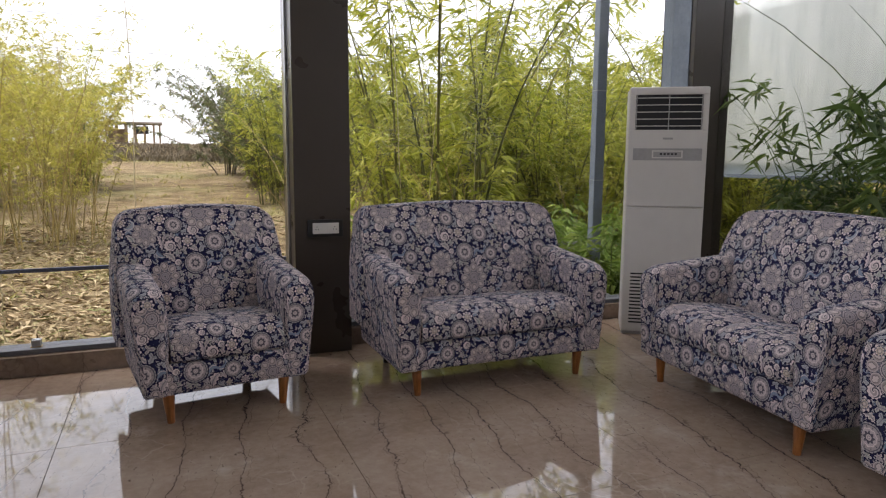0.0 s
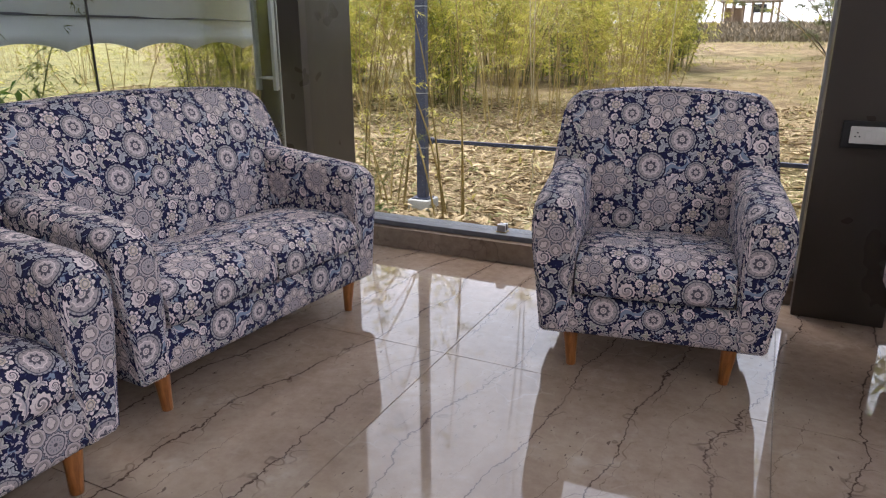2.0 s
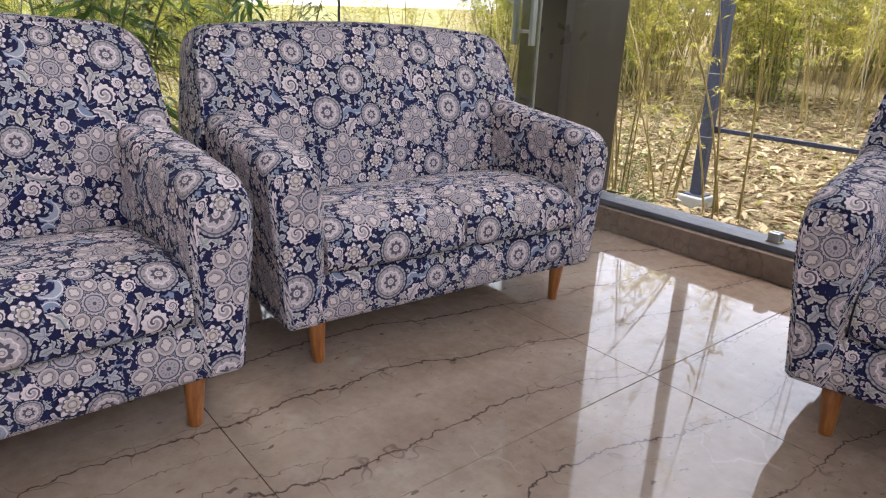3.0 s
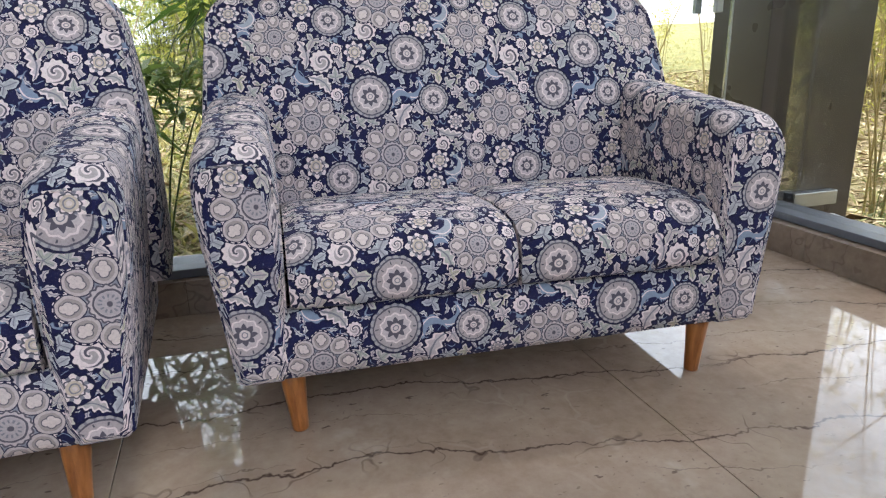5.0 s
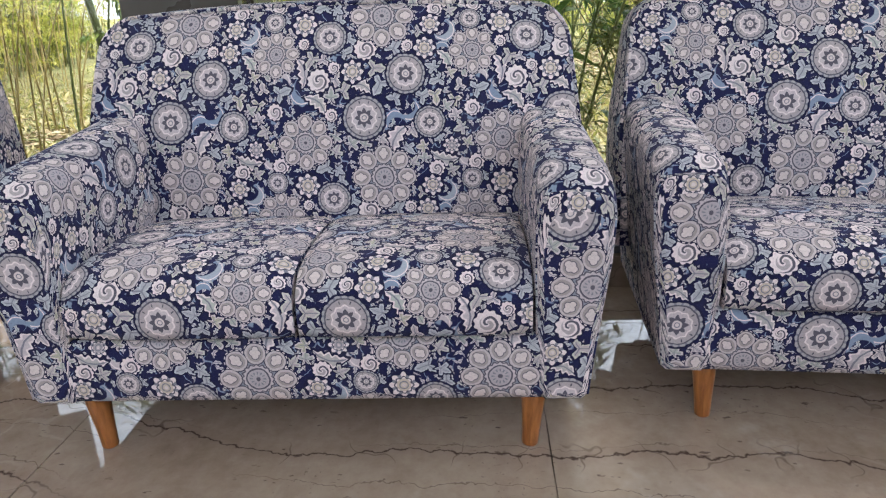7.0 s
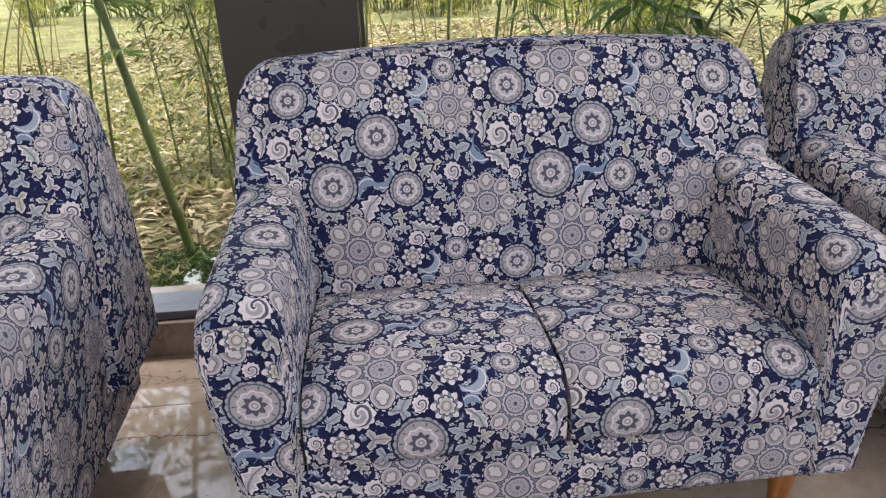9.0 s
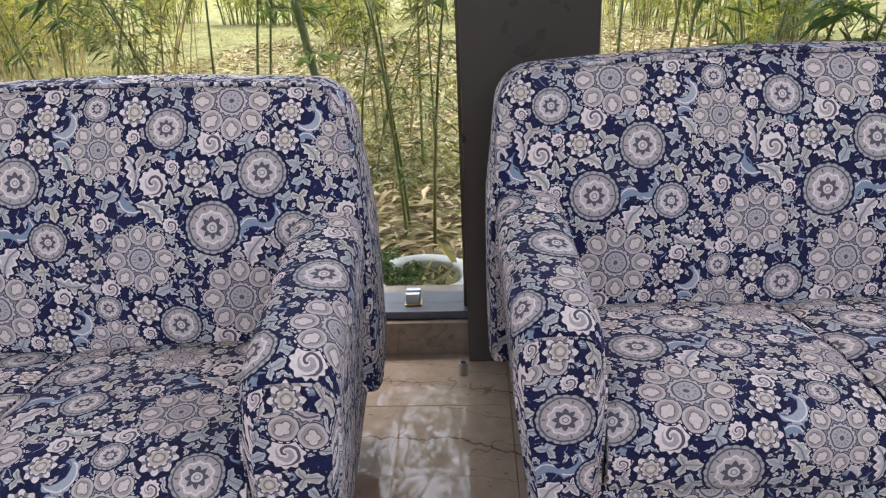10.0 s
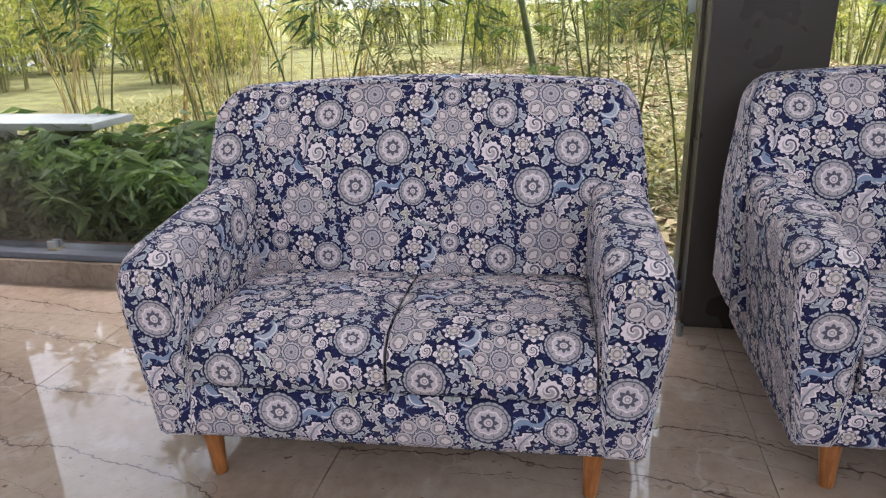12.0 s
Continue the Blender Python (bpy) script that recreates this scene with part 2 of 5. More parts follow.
    lay(n.step(d, edge, n.math("SUBTRACT", edge, 0.06)), PALE)
    lay(both(n.step(d, 0.82, 0.76), n.step(n.math("COSINE", n.math("MULTIPLY", a, 8)), 0.0, -0.5)), SLATE)
    lay(ring(d, wave(a, 8, 0.05, 0.58), 0.07), GREY)
    lay(n.step(d, 0.50, 0.45), hue(at, ROSE, (0.62, 0.52, 0.42), ROSE, TAUPE))
    lay(ring(d, 0.28, 0.06), SLATE)
    lay(n.step(d, 0.16, 0.11), CREAM)

    # large flowers: eight round petals with a beaded rim and a trefoil, on a pointed star
    d, a, at = nearest(FLOWERS, 0.97)
    fold = n.math("PINGPONG", a, math.pi / 8)
    x, y = both(d, n.math("COSINE", fold)), both(d, n.math("SINE", fold))
    ex = n.math("SUBTRACT", x, 0.70)
    e = n.math("MULTIPLY", hyp(both(ex, n.math("MULTIPLY_ADD", n.math("GREATER_THAN", ex, 0.0), 0.12, 0.88)), y), 1 / 0.262)
    lay(n.math("MAXIMUM", n.step(e, 1.26, 1.2), n.step(d, 0.76, 0.73)), NAVY)
    beads = n.step(n.math("COSINE", n.math("MULTIPLY", n.math("ARCTAN2", y, ex), 13)), -0.3, 0.3)
    lay(both(beads, both(n.step(e, 1.19, 1.12), n.step(d, 0.58, 0.64))), PALE)
    lay(n.step(d, 0.68, 0.65), (0.16, 0.16, 0.205))
    wedge = n.math("SUBTRACT", n.math("MULTIPLY", n.math("SUBTRACT", 0.68, d), 0.36), both(d, n.math("SUBTRACT", math.pi / 8, fold)))
    lay(both(n.step(wedge, 0.0, 0.02), n.step(d, 0.70, 0.66)), LILAC)
    lay(n.step(wedge, 0.035, 0.05), (0.27, 0.28, 0.33))
    lay(n.step(e, 1.09, 1.05), (0.05, 0.048, 0.085))
    lay(n.step(e, 1.0, 0.96), (0.60, 0.515, 0.51))
    lay(n.step(e, 0.80, 0.74), (0.40, 0.34, 0.335))
    bits = [hyp(n.math("SUBTRACT", x, cx), n.math("SUBTRACT", y, cy)) for cx, cy in ((0.80, 0.0), (0.71, 0.055), (0.62, 0.0))]
    tre = n.math("MINIMUM", n.math("MINIMUM", bits[0], bits[1]), bits[2])
    lay(n.step(tre, 0.104, 0.094), (0.17, 0.15, 0.17))
    lay(n.step(tre, 0.082, 0.070), CREAM)
    lay(n.step(d, wave(a, 16, 0.02, 0.415), wave(a, 16, 0.02, 0.395)), GREY)
    lay(n.step(d, wave(a, 16, 0.02, 0.375), wave(a, 16, 0.02, 0.355)), LILAC)
    lay(ring(d, 0.285, 0.032), GREY)
    lay(n.step(d, 0.26, 0.24), (0.48, 0.42, 0.44))
    lay(both(ring(d, 0.165, 0.05), n.step(n.math("COSINE", n.math("MULTIPLY", a, 12)), 0.0, 0.5)), SLATE)
    lay(n.step(d, 0.07, 0.05), GREY)

    # round medallions with an eight-pointed star
    d, a, at = nearest(MEDALS)
    lay(n.step(d, 1.1, 1.06), NAVY)
    lay(n.step(d, wave(a, 20, 0.012, 1.0), wave(a, 20, 0.012, 0.97)), n.mix(n.step(n.math("COSINE", n.math("MULTIPLY", a, 20)), -0.75, -0.4), (*SLATE, 1), (0.43, 0.405, 0.41, 1)))
    lay(ring(d, 0.855, 0.045), GREY)
    lay(n.step(d, 0.835, 0.81), (0.46, 0.395, 0.40))
    lay(both(ring(d, 0.72, 0.09), n.step(n.math("COSINE", n.math("MULTIPLY", a, 10)), 0.90, 0.97)), GREY)
    saw = n.math("MULTIPLY_ADD", n.math("PINGPONG", n.math("MULTIPLY", a, 10 / 6.2832), 0.5), 0.15, 0.53)
    lay(n.step(n.math("ABSOLUTE", n.math("SUBTRACT", d, saw)), 0.055, 0.02), PALE)
    lay(n.step(d, n.math("SUBTRACT", saw, 0.03), n.math("SUBTRACT", saw, 0.06)), (0.60, 0.52, 0.53))
    star = n.math("MULTIPLY_ADD", n.math("PINGPONG", n.math("MULTIPLY", a, 8 / 6.2832), 0.5), -0.34, 0.47)
    lay(n.step(d, star, n.math("SUBTRACT", star, 0.03)), GREY)
    lay(n.step(d, 0.215, 0.185), CREAM)
    lay(ring(d, 0.10, 0.03), SLATE)

    worn = n.noise(uv, 5, 3)
    lay(n.math("MULTIPLY", n.step(worn, 0.5, 0.8), 0.12), (0.16, 0.15, 0.19))
    speck = n.noise(uv, 260, 2, 0.7)
    lay(n.math("MULTIPLY", n.step(speck, 0.52, 0.72), 0.22), GREY)
    ink = n.noise(uv, 150, 3, 0.7)
    col = n.mix(1.0, col, n.ramp(ink, (0.3, (0.80, 0.79, 0.81)), (0.7, (1.0, 1.0, 1.0))), blend="MULTIPLY")
    weave = n.tree.nodes.new("ShaderNodeTexWave")
    n.put(weave.inputs["Vector"], uv)
    weave.inputs["Scale"].default_value, weave.inputs["Distortion"].default_value = 420, 2.0
    rumple = n.math("MULTIPLY_ADD", n.noise(uv, 14, 2), 0.8, n.math("MULTIPLY", weave.outputs["Fac"], 0.12))
    n.bump(rumple, 0.25, 0.006)
    return n.finish(col, 0.85, 0.0, 0.25, Sheen_Weight=0.05, Sheen_Roughness=0.5, Sheen_Tint=(0.85, 0.8, 0.95, 1))


def marble():
    n = Nodes("polished_marble")
    g = n.place()
    cloud = n.noise(g, 1.6, 5, 0.6)
    fine = n.noise(g, 22, 4, 0.65)
    base = n.ramp(n.math("MULTIPLY_ADD", fine, 0.35, n.math("MULTIPLY", cloud, 0.65)), (0.3, (0.235, 0.162, 0.115)), (0.5, (0.345, 0.258, 0.195)), (0.72, (0.45, 0.358, 0.28)))
    xyz = n.tree.nodes.new("ShaderNodeSeparateXYZ")
    n.put(xyz.inputs[0], g)
    swing = n.math("MULTIPLY_ADD", n.noise(g, 0.9, 2), 0.5, n.math("MULTIPLY", n.noise(g, 6, 4, 0.6), 0.075))
    swing = n.math("MULTIPLY_ADD", n.noise(g, 34, 2), 0.03, swing)
    across = n.math("ADD", n.math("MULTIPLY_ADD", xyz.outputs[1], -0.13, xyz.outputs[0]), swing)

    def lines(rate, seed, thick):
        f = n.math("ABSOLUTE", n.math("SUBTRACT", n.math("FRACT", n.math("MULTIPLY_ADD", across, rate, seed)), 0.5))
        return f, n.step(f, n.math("MULTIPLY", n.noise(g, 2.3, 2), thick * 2.2), 0.0)

    near_vein, thin = lines(3.4, 0.2, 0.015)
    thin = n.math("MULTIPLY", thin, n.step(n.noise(g, 1.3, 2), 0.30, 0.44))
    wide = n.math("MULTIPLY", n.step(near_vein, 0.16, 0.0), 0.28)
    _, hair = lines(7.3, 0.63, 0.014)
    hair = n.math("MULTIPLY", hair, n.step(n.noise(g, 1.7, 3), 0.44, 0.58))
    branch = n.math("ABSOLUTE", n.math("SUBTRACT", n.noise(g, 3.1, 3, 0.5), 0.5))
    hair = n.math("MAXIMUM", hair, n.math("MULTIPLY", n.step(branch, 0.006, 0.001), n.math("MULTIPLY", n.step(near_vein, 0.22, 0.05), 0.8)))
    col = n.mix(wide, base, (0.27, 0.19, 0.15, 1))
    col = n.mix(n.math("MULTIPLY", thin, 0.9), col, (0.055, 0.030, 0.022, 1))
    col = n.mix(n.math("MULTIPLY", hair, 0.65), col, (0.085, 0.052, 0.038, 1))
    pits = n.math("MULTIPLY", n.step(n.noise(g, 70, 2, 0.6), 0.63, 0.72), n.step(n.noise(g, 4.0, 3), 0.48, 0.65))
    col = n.mix(n.math("MULTIPLY", pits, 0.5), col, (0.12, 0.085, 0.065, 1))
    col = n.mix(n.math("MULTIPLY", n.step(n.noise(g, 2.7, 5, 0.7), 0.55, 0.72), 0.35), col, (0.60, 0.53, 0.46, 1))
    flaw = n.cells(n.vec("ADD", g, n.vec("SCALE", n.noise(g, 9, 3, out="Color"), scale=0.12)), 7.0, "DISTANCE_TO_EDGE")["Distance"]
    flaw = n.math("MULTIPLY", n.step(flaw, 0.05, 0.015), n.step(n.noise(g, 2.1, 3), 0.54, 0.66))
    col = n.mix(n.math("MULTIPLY", flaw, n.math("MULTIPLY", n.noise(g, 16, 3), 0.4)), col, (0.58, 0.50, 0.42, 1))
    fleck = n.math("MULTIPLY", n.step(n.noise(n.vec("MULTIPLY", g, (1, 0.45, 1)), 48, 2, 0.6), 0.66, 0.71), n.step(n.noise(g, 3.2, 2), 0.42, 0.56))
    col = n.mix(n.math("MULTIPLY", fleck, 0.75), col, (0.10, 0.065, 0.05, 1))
    dust = n.step(n.noise(g, 5, 4, 0.7), 0.55, 0.8)
    n.bump(n.noise(g, 3.0, 2), 0.02, 0.004)
    return n.finish(col, n.math("MULTIPLY_ADD", dust, 0.05, 0.035), 0.0, 0.5, Coat_Weight=0.3, Coat_Roughness=0.03, Coat_IOR=1.5)


def kerb_stone():
    n = Nodes("brown_stone")
    g = n.place()
    f = n.math("MULTIPLY_ADD", n.noise(g, 30, 4, 0.6), 0.4, n.math("MULTIPLY", n.noise(g, 3, 4), 0.6))
    f = n.math("MULTIPLY_ADD", n.math("SUBTRACT", n.chance(), 0.5), 0.12, f)
    vein = n.step(n.math("ABSOLUTE", n.math("SUBTRACT", n.noise(g, 4.5, 3), 0.5)), 0.012, 0.002)
    col = n.mix(n.math("MULTIPLY", vein, 0.3), n.ramp(f, (0.3, (0.15, 0.11, 0.08)), (0.7, (0.31, 0.24, 0.19))), (0.05, 0.03, 0.025, 1))
    return n.finish(col, 0.22, 0.0, 0.5)


def glass():
    n = Nodes("clear_glass")
    clear, shine = n.tree.nodes.new("ShaderNodeBsdfTransparent"), n.tree.nodes.new("ShaderNodeBsdfGlossy")
    clear.inputs[0].default_value = (0.87, 0.88, 0.87, 1)
    shine.inputs["Roughness"].default_value = 0.01
    fres = n.tree.nodes.new("ShaderNodeFresnel")
    fres.inputs[0].default_value = 1.4
    m = n.tree.nodes.new("ShaderNodeMixShader")
    n.put(m.inputs[0], n.math("MULTIPLY", fres.outputs[0], 0.4))
    n.tree.links.new(clear.outputs[0], m.inputs[1])
    n.tree.links.new(shine.outputs[0], m.inputs[2])
    n.tree.links.new(m.outputs[0], n.out.inputs[0])
    return n.mat


def film():
    n = Nodes("milky_pale_sheet")
    g = n.place()
    folds = n.noise(n.vec("MULTIPLY", g, (1, 2.5, 0.5)), 2.2, 4)
    n.bump(folds, 0.4, 0.05)
    col = n.ramp(folds, (0.3, (0.50, 0.54, 0.525)), (0.7, (0.68, 0.715, 0.70)))
    return n.finish(col, 0.35, 0.0, 0.5)


def wood(name, dark, light):
    n = Nodes(name)
    p = n.coord()
    grain = n.noise(n.vec("MULTIPLY", p, (14, 14, 1.6)), 6, 4, 0.6, 0.4)
    n.bump(grain, 0.1, 0.002)
    return n.finish(n.ramp(grain, (0.3, dark), (0.7, light)), 0.35, 0.0, 0.5)


def foliage(name, a, b, c):
    """Leaves, each of its own green; light passes through them."""
    n = Nodes(name)
    r = n.island()
    col = n.ramp(r, (0.1, a), (0.5, b), (0.92, c))
    col = n.mix(n.math("MULTIPLY", n.chance(), 0.35), col, (*c, 1))
    thin = n.tree.nodes.new("ShaderNodeBsdfTranslucent")
    n.put(thin.inputs[0], n.mix(1.0, col, (1.0, 1.0, 0.7, 1), blend="MULTIPLY"))
    m = n.tree.nodes.new("ShaderNodeMixShader")
    m.inputs[0].default_value = 0.45
    n.finish(col, 0.5, 0.0, 0.35)
    n.tree.links.new(n.bsdf.outputs[0], m.inputs[1])
    n.tree.links.new(thin.outputs[0], m.inputs[2])
    n.tree.links.new(m.outputs[0], n.out.inputs[0])
    return n.mat


def cane(name, low, high):
    n = Nodes(name)
    r = n.math("MULTIPLY_ADD", n.noise(n.coord(), 3, 3), 0.7, n.math("MULTIPLY", n.island(), 0.3))
    return n.finish(n.ramp(r, (0.3, low), (0.7, high)), 0.45, 0.0, 0.4)


def earth():
    n = Nodes("dry_grass_ground")
    g = n.place()
    big, mid, small = n.noise(g, 0.16, 4), n.noise(g, 1.4, 5, 0.65), n.noise(n.vec("MULTIPLY", g, (1, 1.0, 1)), 26, 5, 0.75)
    f = n.math("MULTIPLY_ADD", small, 0.42, n.math("MULTIPLY", mid, 0.58))
    straw = n.ramp(f, (0.34, (0.07, 0.048, 0.028)), (0.5, (0.23, 0.17, 0.095)), (0.66, (0.40, 0.32, 0.19)))
    green = n.ramp(f, (0.34, (0.085, 0.09, 0.03)), (0.66, (0.37, 0.36, 0.15)))
    xyz = n.tree.nodes.new("ShaderNodeSeparateXYZ")
    n.put(xyz.inputs[0], g)
    garden = n.math("MULTIPLY", n.step(n.math("MULTIPLY_ADD", big, 6.0, xyz.outputs[0]), 2.0, -2.0), n.step(n.math("MULTIPLY_ADD", xyz.outputs[0], 0.8, xyz.outputs[1]), 6.0, 2.0))
    patchy = n.math("MAXIMUM", n.math("MULTIPLY", n.step(big, 0.48, 0.68), 0.7), n.math("MULTIPLY", garden, n.math("MULTIPLY_ADD", n.step(mid, 0.35, 0.6), 0.35, 0.6)))
    col = n.mix(patchy, straw, green)
    n.bump(n.math("ADD", small, mid), 0.9, 0.06)
    return n.finish(col, 0.95, 0.0, 0.1)


def straw():
    n = Nodes("dry_leaf_litter")
    return n.finish(n.ramp(n.island(), (0.05, (0.13, 0.085, 0.045)), (0.4, (0.32, 0.24, 0.13)), (0.8, (0.52, 0.42, 0.26)), (0.97, (0.20, 0.21, 0.08))), 0.8, 0.0, 0.2)


M_FABRIC = fabric()
M_MARBLE, M_KERB, M_GLASS, M_FILM = marble(), kerb_stone(), glass(), film()
M_LEG = wood("orange_stained_wood", (0.20, 0.065, 0.015), (0.40, 0.15, 0.04))
# rear legs: shade under the seat put into the wood's colour
M_SHADELEG = wood("shaded_leg_wood", (0.02, 0.014, 0.01), (0.05, 0.035, 0.025))
M_COLUMN = plain("brown_metal_cladding", (0.048, 0.039, 0.033), 0.3, 0.0, 0.05, 30, 0.02, 0.45)
M_BRONZE = plain("dark_bronze_strip", (0.085, 0.07, 0.048), 0.4, 0.5, 0.25, 30)
M_BLACK = plain("black_rubber", (0.012, 0.012, 0.013), 0.6)
M_STEEL = plain("brushed_steel", (0.42, 0.44, 0.46), 0.32, 0.9, 0.12, 60)
M_SILL = plain("grey_aluminium_channel", (0.12, 0.128, 0.15), 0.5, 0.25, 0.25, 25)
M_POST_NAVY = plain("navy_painted_steel", (0.045, 0.055, 0.10), 0.45, 0.0, 0.25, 30)
M_POST = plain("blue_grey_painted_steel", (0.21, 0.25, 0.31), 0.45, 0.0, 0.25, 30)
M_WHITE = plain("white_plastic", (0.70, 0.68, 0.64), 0.4, 0.0, 0.05, 20)
M_AC = plain("ivory_appliance_plastic", (0.60, 0.575, 0.55), 0.42, 0.0, 0.05, 10)
M_ACGREY = plain("grey_panel_plastic", (0.33, 0.32, 0.32), 0.35)
# near-black: wires, cloth and print, and painted shade inside openings
M_DARK = plain("black_and_hole_shade", (0.015, 0.015, 0.017), 0.7)
M_PLASTER = plain("white_wall_paint", (0.80, 0.78, 0.75), 0.8, 0.0, 0.05, 12, 0.1)
M_WALL = plain("beige_wall_paint", (0.42, 0.36, 0.30), 0.8, 0.0, 0.08, 12, 0.1)
M_CONCRETE = plain("whitewashed_concrete", (0.40, 0.41, 0.395), 0.85, 0.0, 0.22, 25, 0.4)
M_CANVAS = plain("pale_awning_canvas", (0.70, 0.76, 0.78), 0.8, 0.0, 0.08, 15, 0.2)
M_GREENTAG = plain("green_plastic", (0.02, 0.22, 0.12), 0.5)
M_ROPE = plain("coir_rope", (0.52, 0.45, 0.29), 0.9, 0.0, 0.2, 200)
M_BRASS = plain("brass_latch", (0.42, 0.30, 0.12), 0.35, 0.8)
M_HUT = plain("weathered_timber", (0.21, 0.15, 0.10), 0.9, 0.0, 0.35, 8)
M_THATCH = plain("grey_sheet_roof", (0.25, 0.22, 0.19), 0.9, 0.0, 0.3, 8)
M_ASPHALT = plain("pale_path_concrete", (0.20, 0.20, 0.19), 0.9, 0.0, 0.15, 8)
M_EARTH, M_STRAW = earth(), straw()
M_WEED = foliage("yellowing_weed", (0.12, 0.135, 0.04), (0.26, 0.25, 0.085), (0.44, 0.37, 0.17))
M_LEAF = foliage("yellow_green_bamboo_leaf", (0.16, 0.20, 0.028), (0.34, 0.40, 0.055), (0.54, 0.53, 0.12))
M_LEAF_DEEP = foliage("deep_green_bamboo_leaf", (0.028, 0.065, 0.018), (0.068, 0.125, 0.034), (0.15, 0.21, 0.07))
M_LEAF_OLIVE = foliage("olive_bamboo_leaf", (0.05, 0.07, 0.018), (0.11, 0.13, 0.035), (0.22, 0.23, 0.08))
M_LEAF_YELLOW = foliage("pale_yellow_green_leaf", (0.24, 0.25, 0.04), (0.44, 0.43, 0.085), (0.62, 0.55, 0.16))
M_LEAF_FRESH = foliage("fresh_green_leaf", (0.10, 0.17, 0.03), (0.19, 0.30, 0.06), (0.32, 0.41, 0.12))
M_LEAF_GREY = foliage("grey_green_shrub_leaf", (0.05, 0.075, 0.03), (0.12, 0.145, 0.065), (0.20, 0.21, 0.11))
M_CANE = cane("yellow_green_cane", (0.05, 0.06, 0.016), (0.20, 0.19, 0.055))
M_CANE_DRY = cane("yellowish_dry_cane", (0.15, 0.11, 0.035), (0.42, 0.32, 0.12))
M_CANE_GREEN = cane("green_cane", (0.03, 0.055, 0.012), (0.10, 0.14, 0.03))
M_CULM = cane("olive_culm", (0.07, 0.10, 0.02), (0.19, 0.21, 0.06))
M_TWIG = cane("grey_brown_twig", (0.07, 0.055, 0.035), (0.20, 0.16, 0.10))


# ---- mesh helpers ----
def mesh_of(name, verts, faces, material, uvs=None, smooth=True):
    me = bpy.data.meshes.new(name)
    me.from_pydata([tuple(v) for v in verts], [], faces)
    if uvs is not None:
        layer = me.uv_layers.new(name="uv")
        layer.data.foreach_set("uv", [c for f in uvs for pair in f for c in pair])
    me.polygons.foreach_set("use_smooth", [smooth] * len(me.polygons))
    me.materials.append(material)
    me.update()
    return me


def child(name, me, parent, label="", m=None):
    ob = new(name, me)
    ob.parent = parent
    if m is not None:
        ob.matrix_basis = m
    return tagged(ob, label)


def part(name, bm, material, parent, label="", m=None, smooth=False):
    me = bpy.data.meshes.new(name)
    bm.to_mesh(me)
    bm.free()
    me.materials.append(material)
    if smooth:
        me.polygons.foreach_set("use_smooth", [True] * len(me.polygons))
    return child(name, me, parent, label, m)


def box(x0, x1, y0, y1, z0, z1, bevel=0.0, into=None, segments=2):
    bm = into or bmesh.new()
    made = bmesh.ops.create_cube(bm, size=1, matrix=Matrix.Translation(((x0 + x1) / 2, (y0 + y1) / 2, (z0 + z1) / 2)) @ Matrix.Diagonal((x1 - x0, y1 - y0, z1 - z0, 1)))
    if bevel:
        edges = {e for v in made["verts"] for e in v.link_edges}
        bmesh.ops.bevel(bm, geom=list(edges), offset=bevel, segments=segments, profile=0.5, affect="EDGES")
    return bm


def rod(a, b, r0, r1=None, sides=10, into=None):
    bm = into or bmesh.new()
    a, b = Vector(a), Vector(b)
    turn = (b - a).to_track_quat("Z", "Y").to_matrix().to_4x4()
    bmesh.ops.create_cone(bm, cap_ends=True, segments=sides, radius1=r0, radius2=r0 if r1 is None else r1, depth=(b - a).length, matrix=Matrix.Translation((a + b) / 2) @ turn)
    return bm


def thing(name, label, category, group="", kind="", m=None):
    ob = new(name)
    ob.empty_display_size = 0.1
    if m is not None:
        ob.matrix_basis = m
    return tagged(ob, label, category, group, kind)


def setting(name, bm, material, label, category):
    me = bpy.data.meshes.new(name)
    bm.to_mesh(me)
    bm.free()
    me.materials.append(material)
    return tagged(new(name, me), label, category, kind="structure")


def tube(verts, faces, path, radii, sides=5):
    """Adds a tube along a path to lists of vertices and faces."""
    start = len(verts)
    for i, (p, r) in enumerate(zip(path, radii)):
        d = (path[min(i + 1, len(path) - 1)] - path[max(i - 1, 0)]).normalized()
        u = d.cross(Vector((0.3, 1, 0.2))).normalized()
        w = d.cross(u)
        for k in range(sides):
            a = 2 * math.pi * k / sides
            verts.append(p + (u * math.cos(a) + w * math.sin(a)) * r)
    for i in range(len(path) - 1):
        for k in range(sides):
            a, b = start + i * sides + k, start + i * sides + (k + 1) % sides
            faces.append((a, b, b + sides, a + sides))


def blade(verts, faces, base, way, side, length, width):
    """Adds one folded, pointed leaf."""
    s = len(verts)
    droop = Vector((0, 0, -length * 0.22))
    verts += [base, base + way * length * 0.4 + side * width, base + way * length + droop, base + way * length * 0.4 - side * width + Vector((0, 0, width * 0.3))]
    faces.append((s, s + 1, s + 2, s + 3))

# ---- structure of the room ----
LEFT, FAR, RIGHT, BACK, TOP = -2.2, 4.66, 4.1, -5.5, 6.4


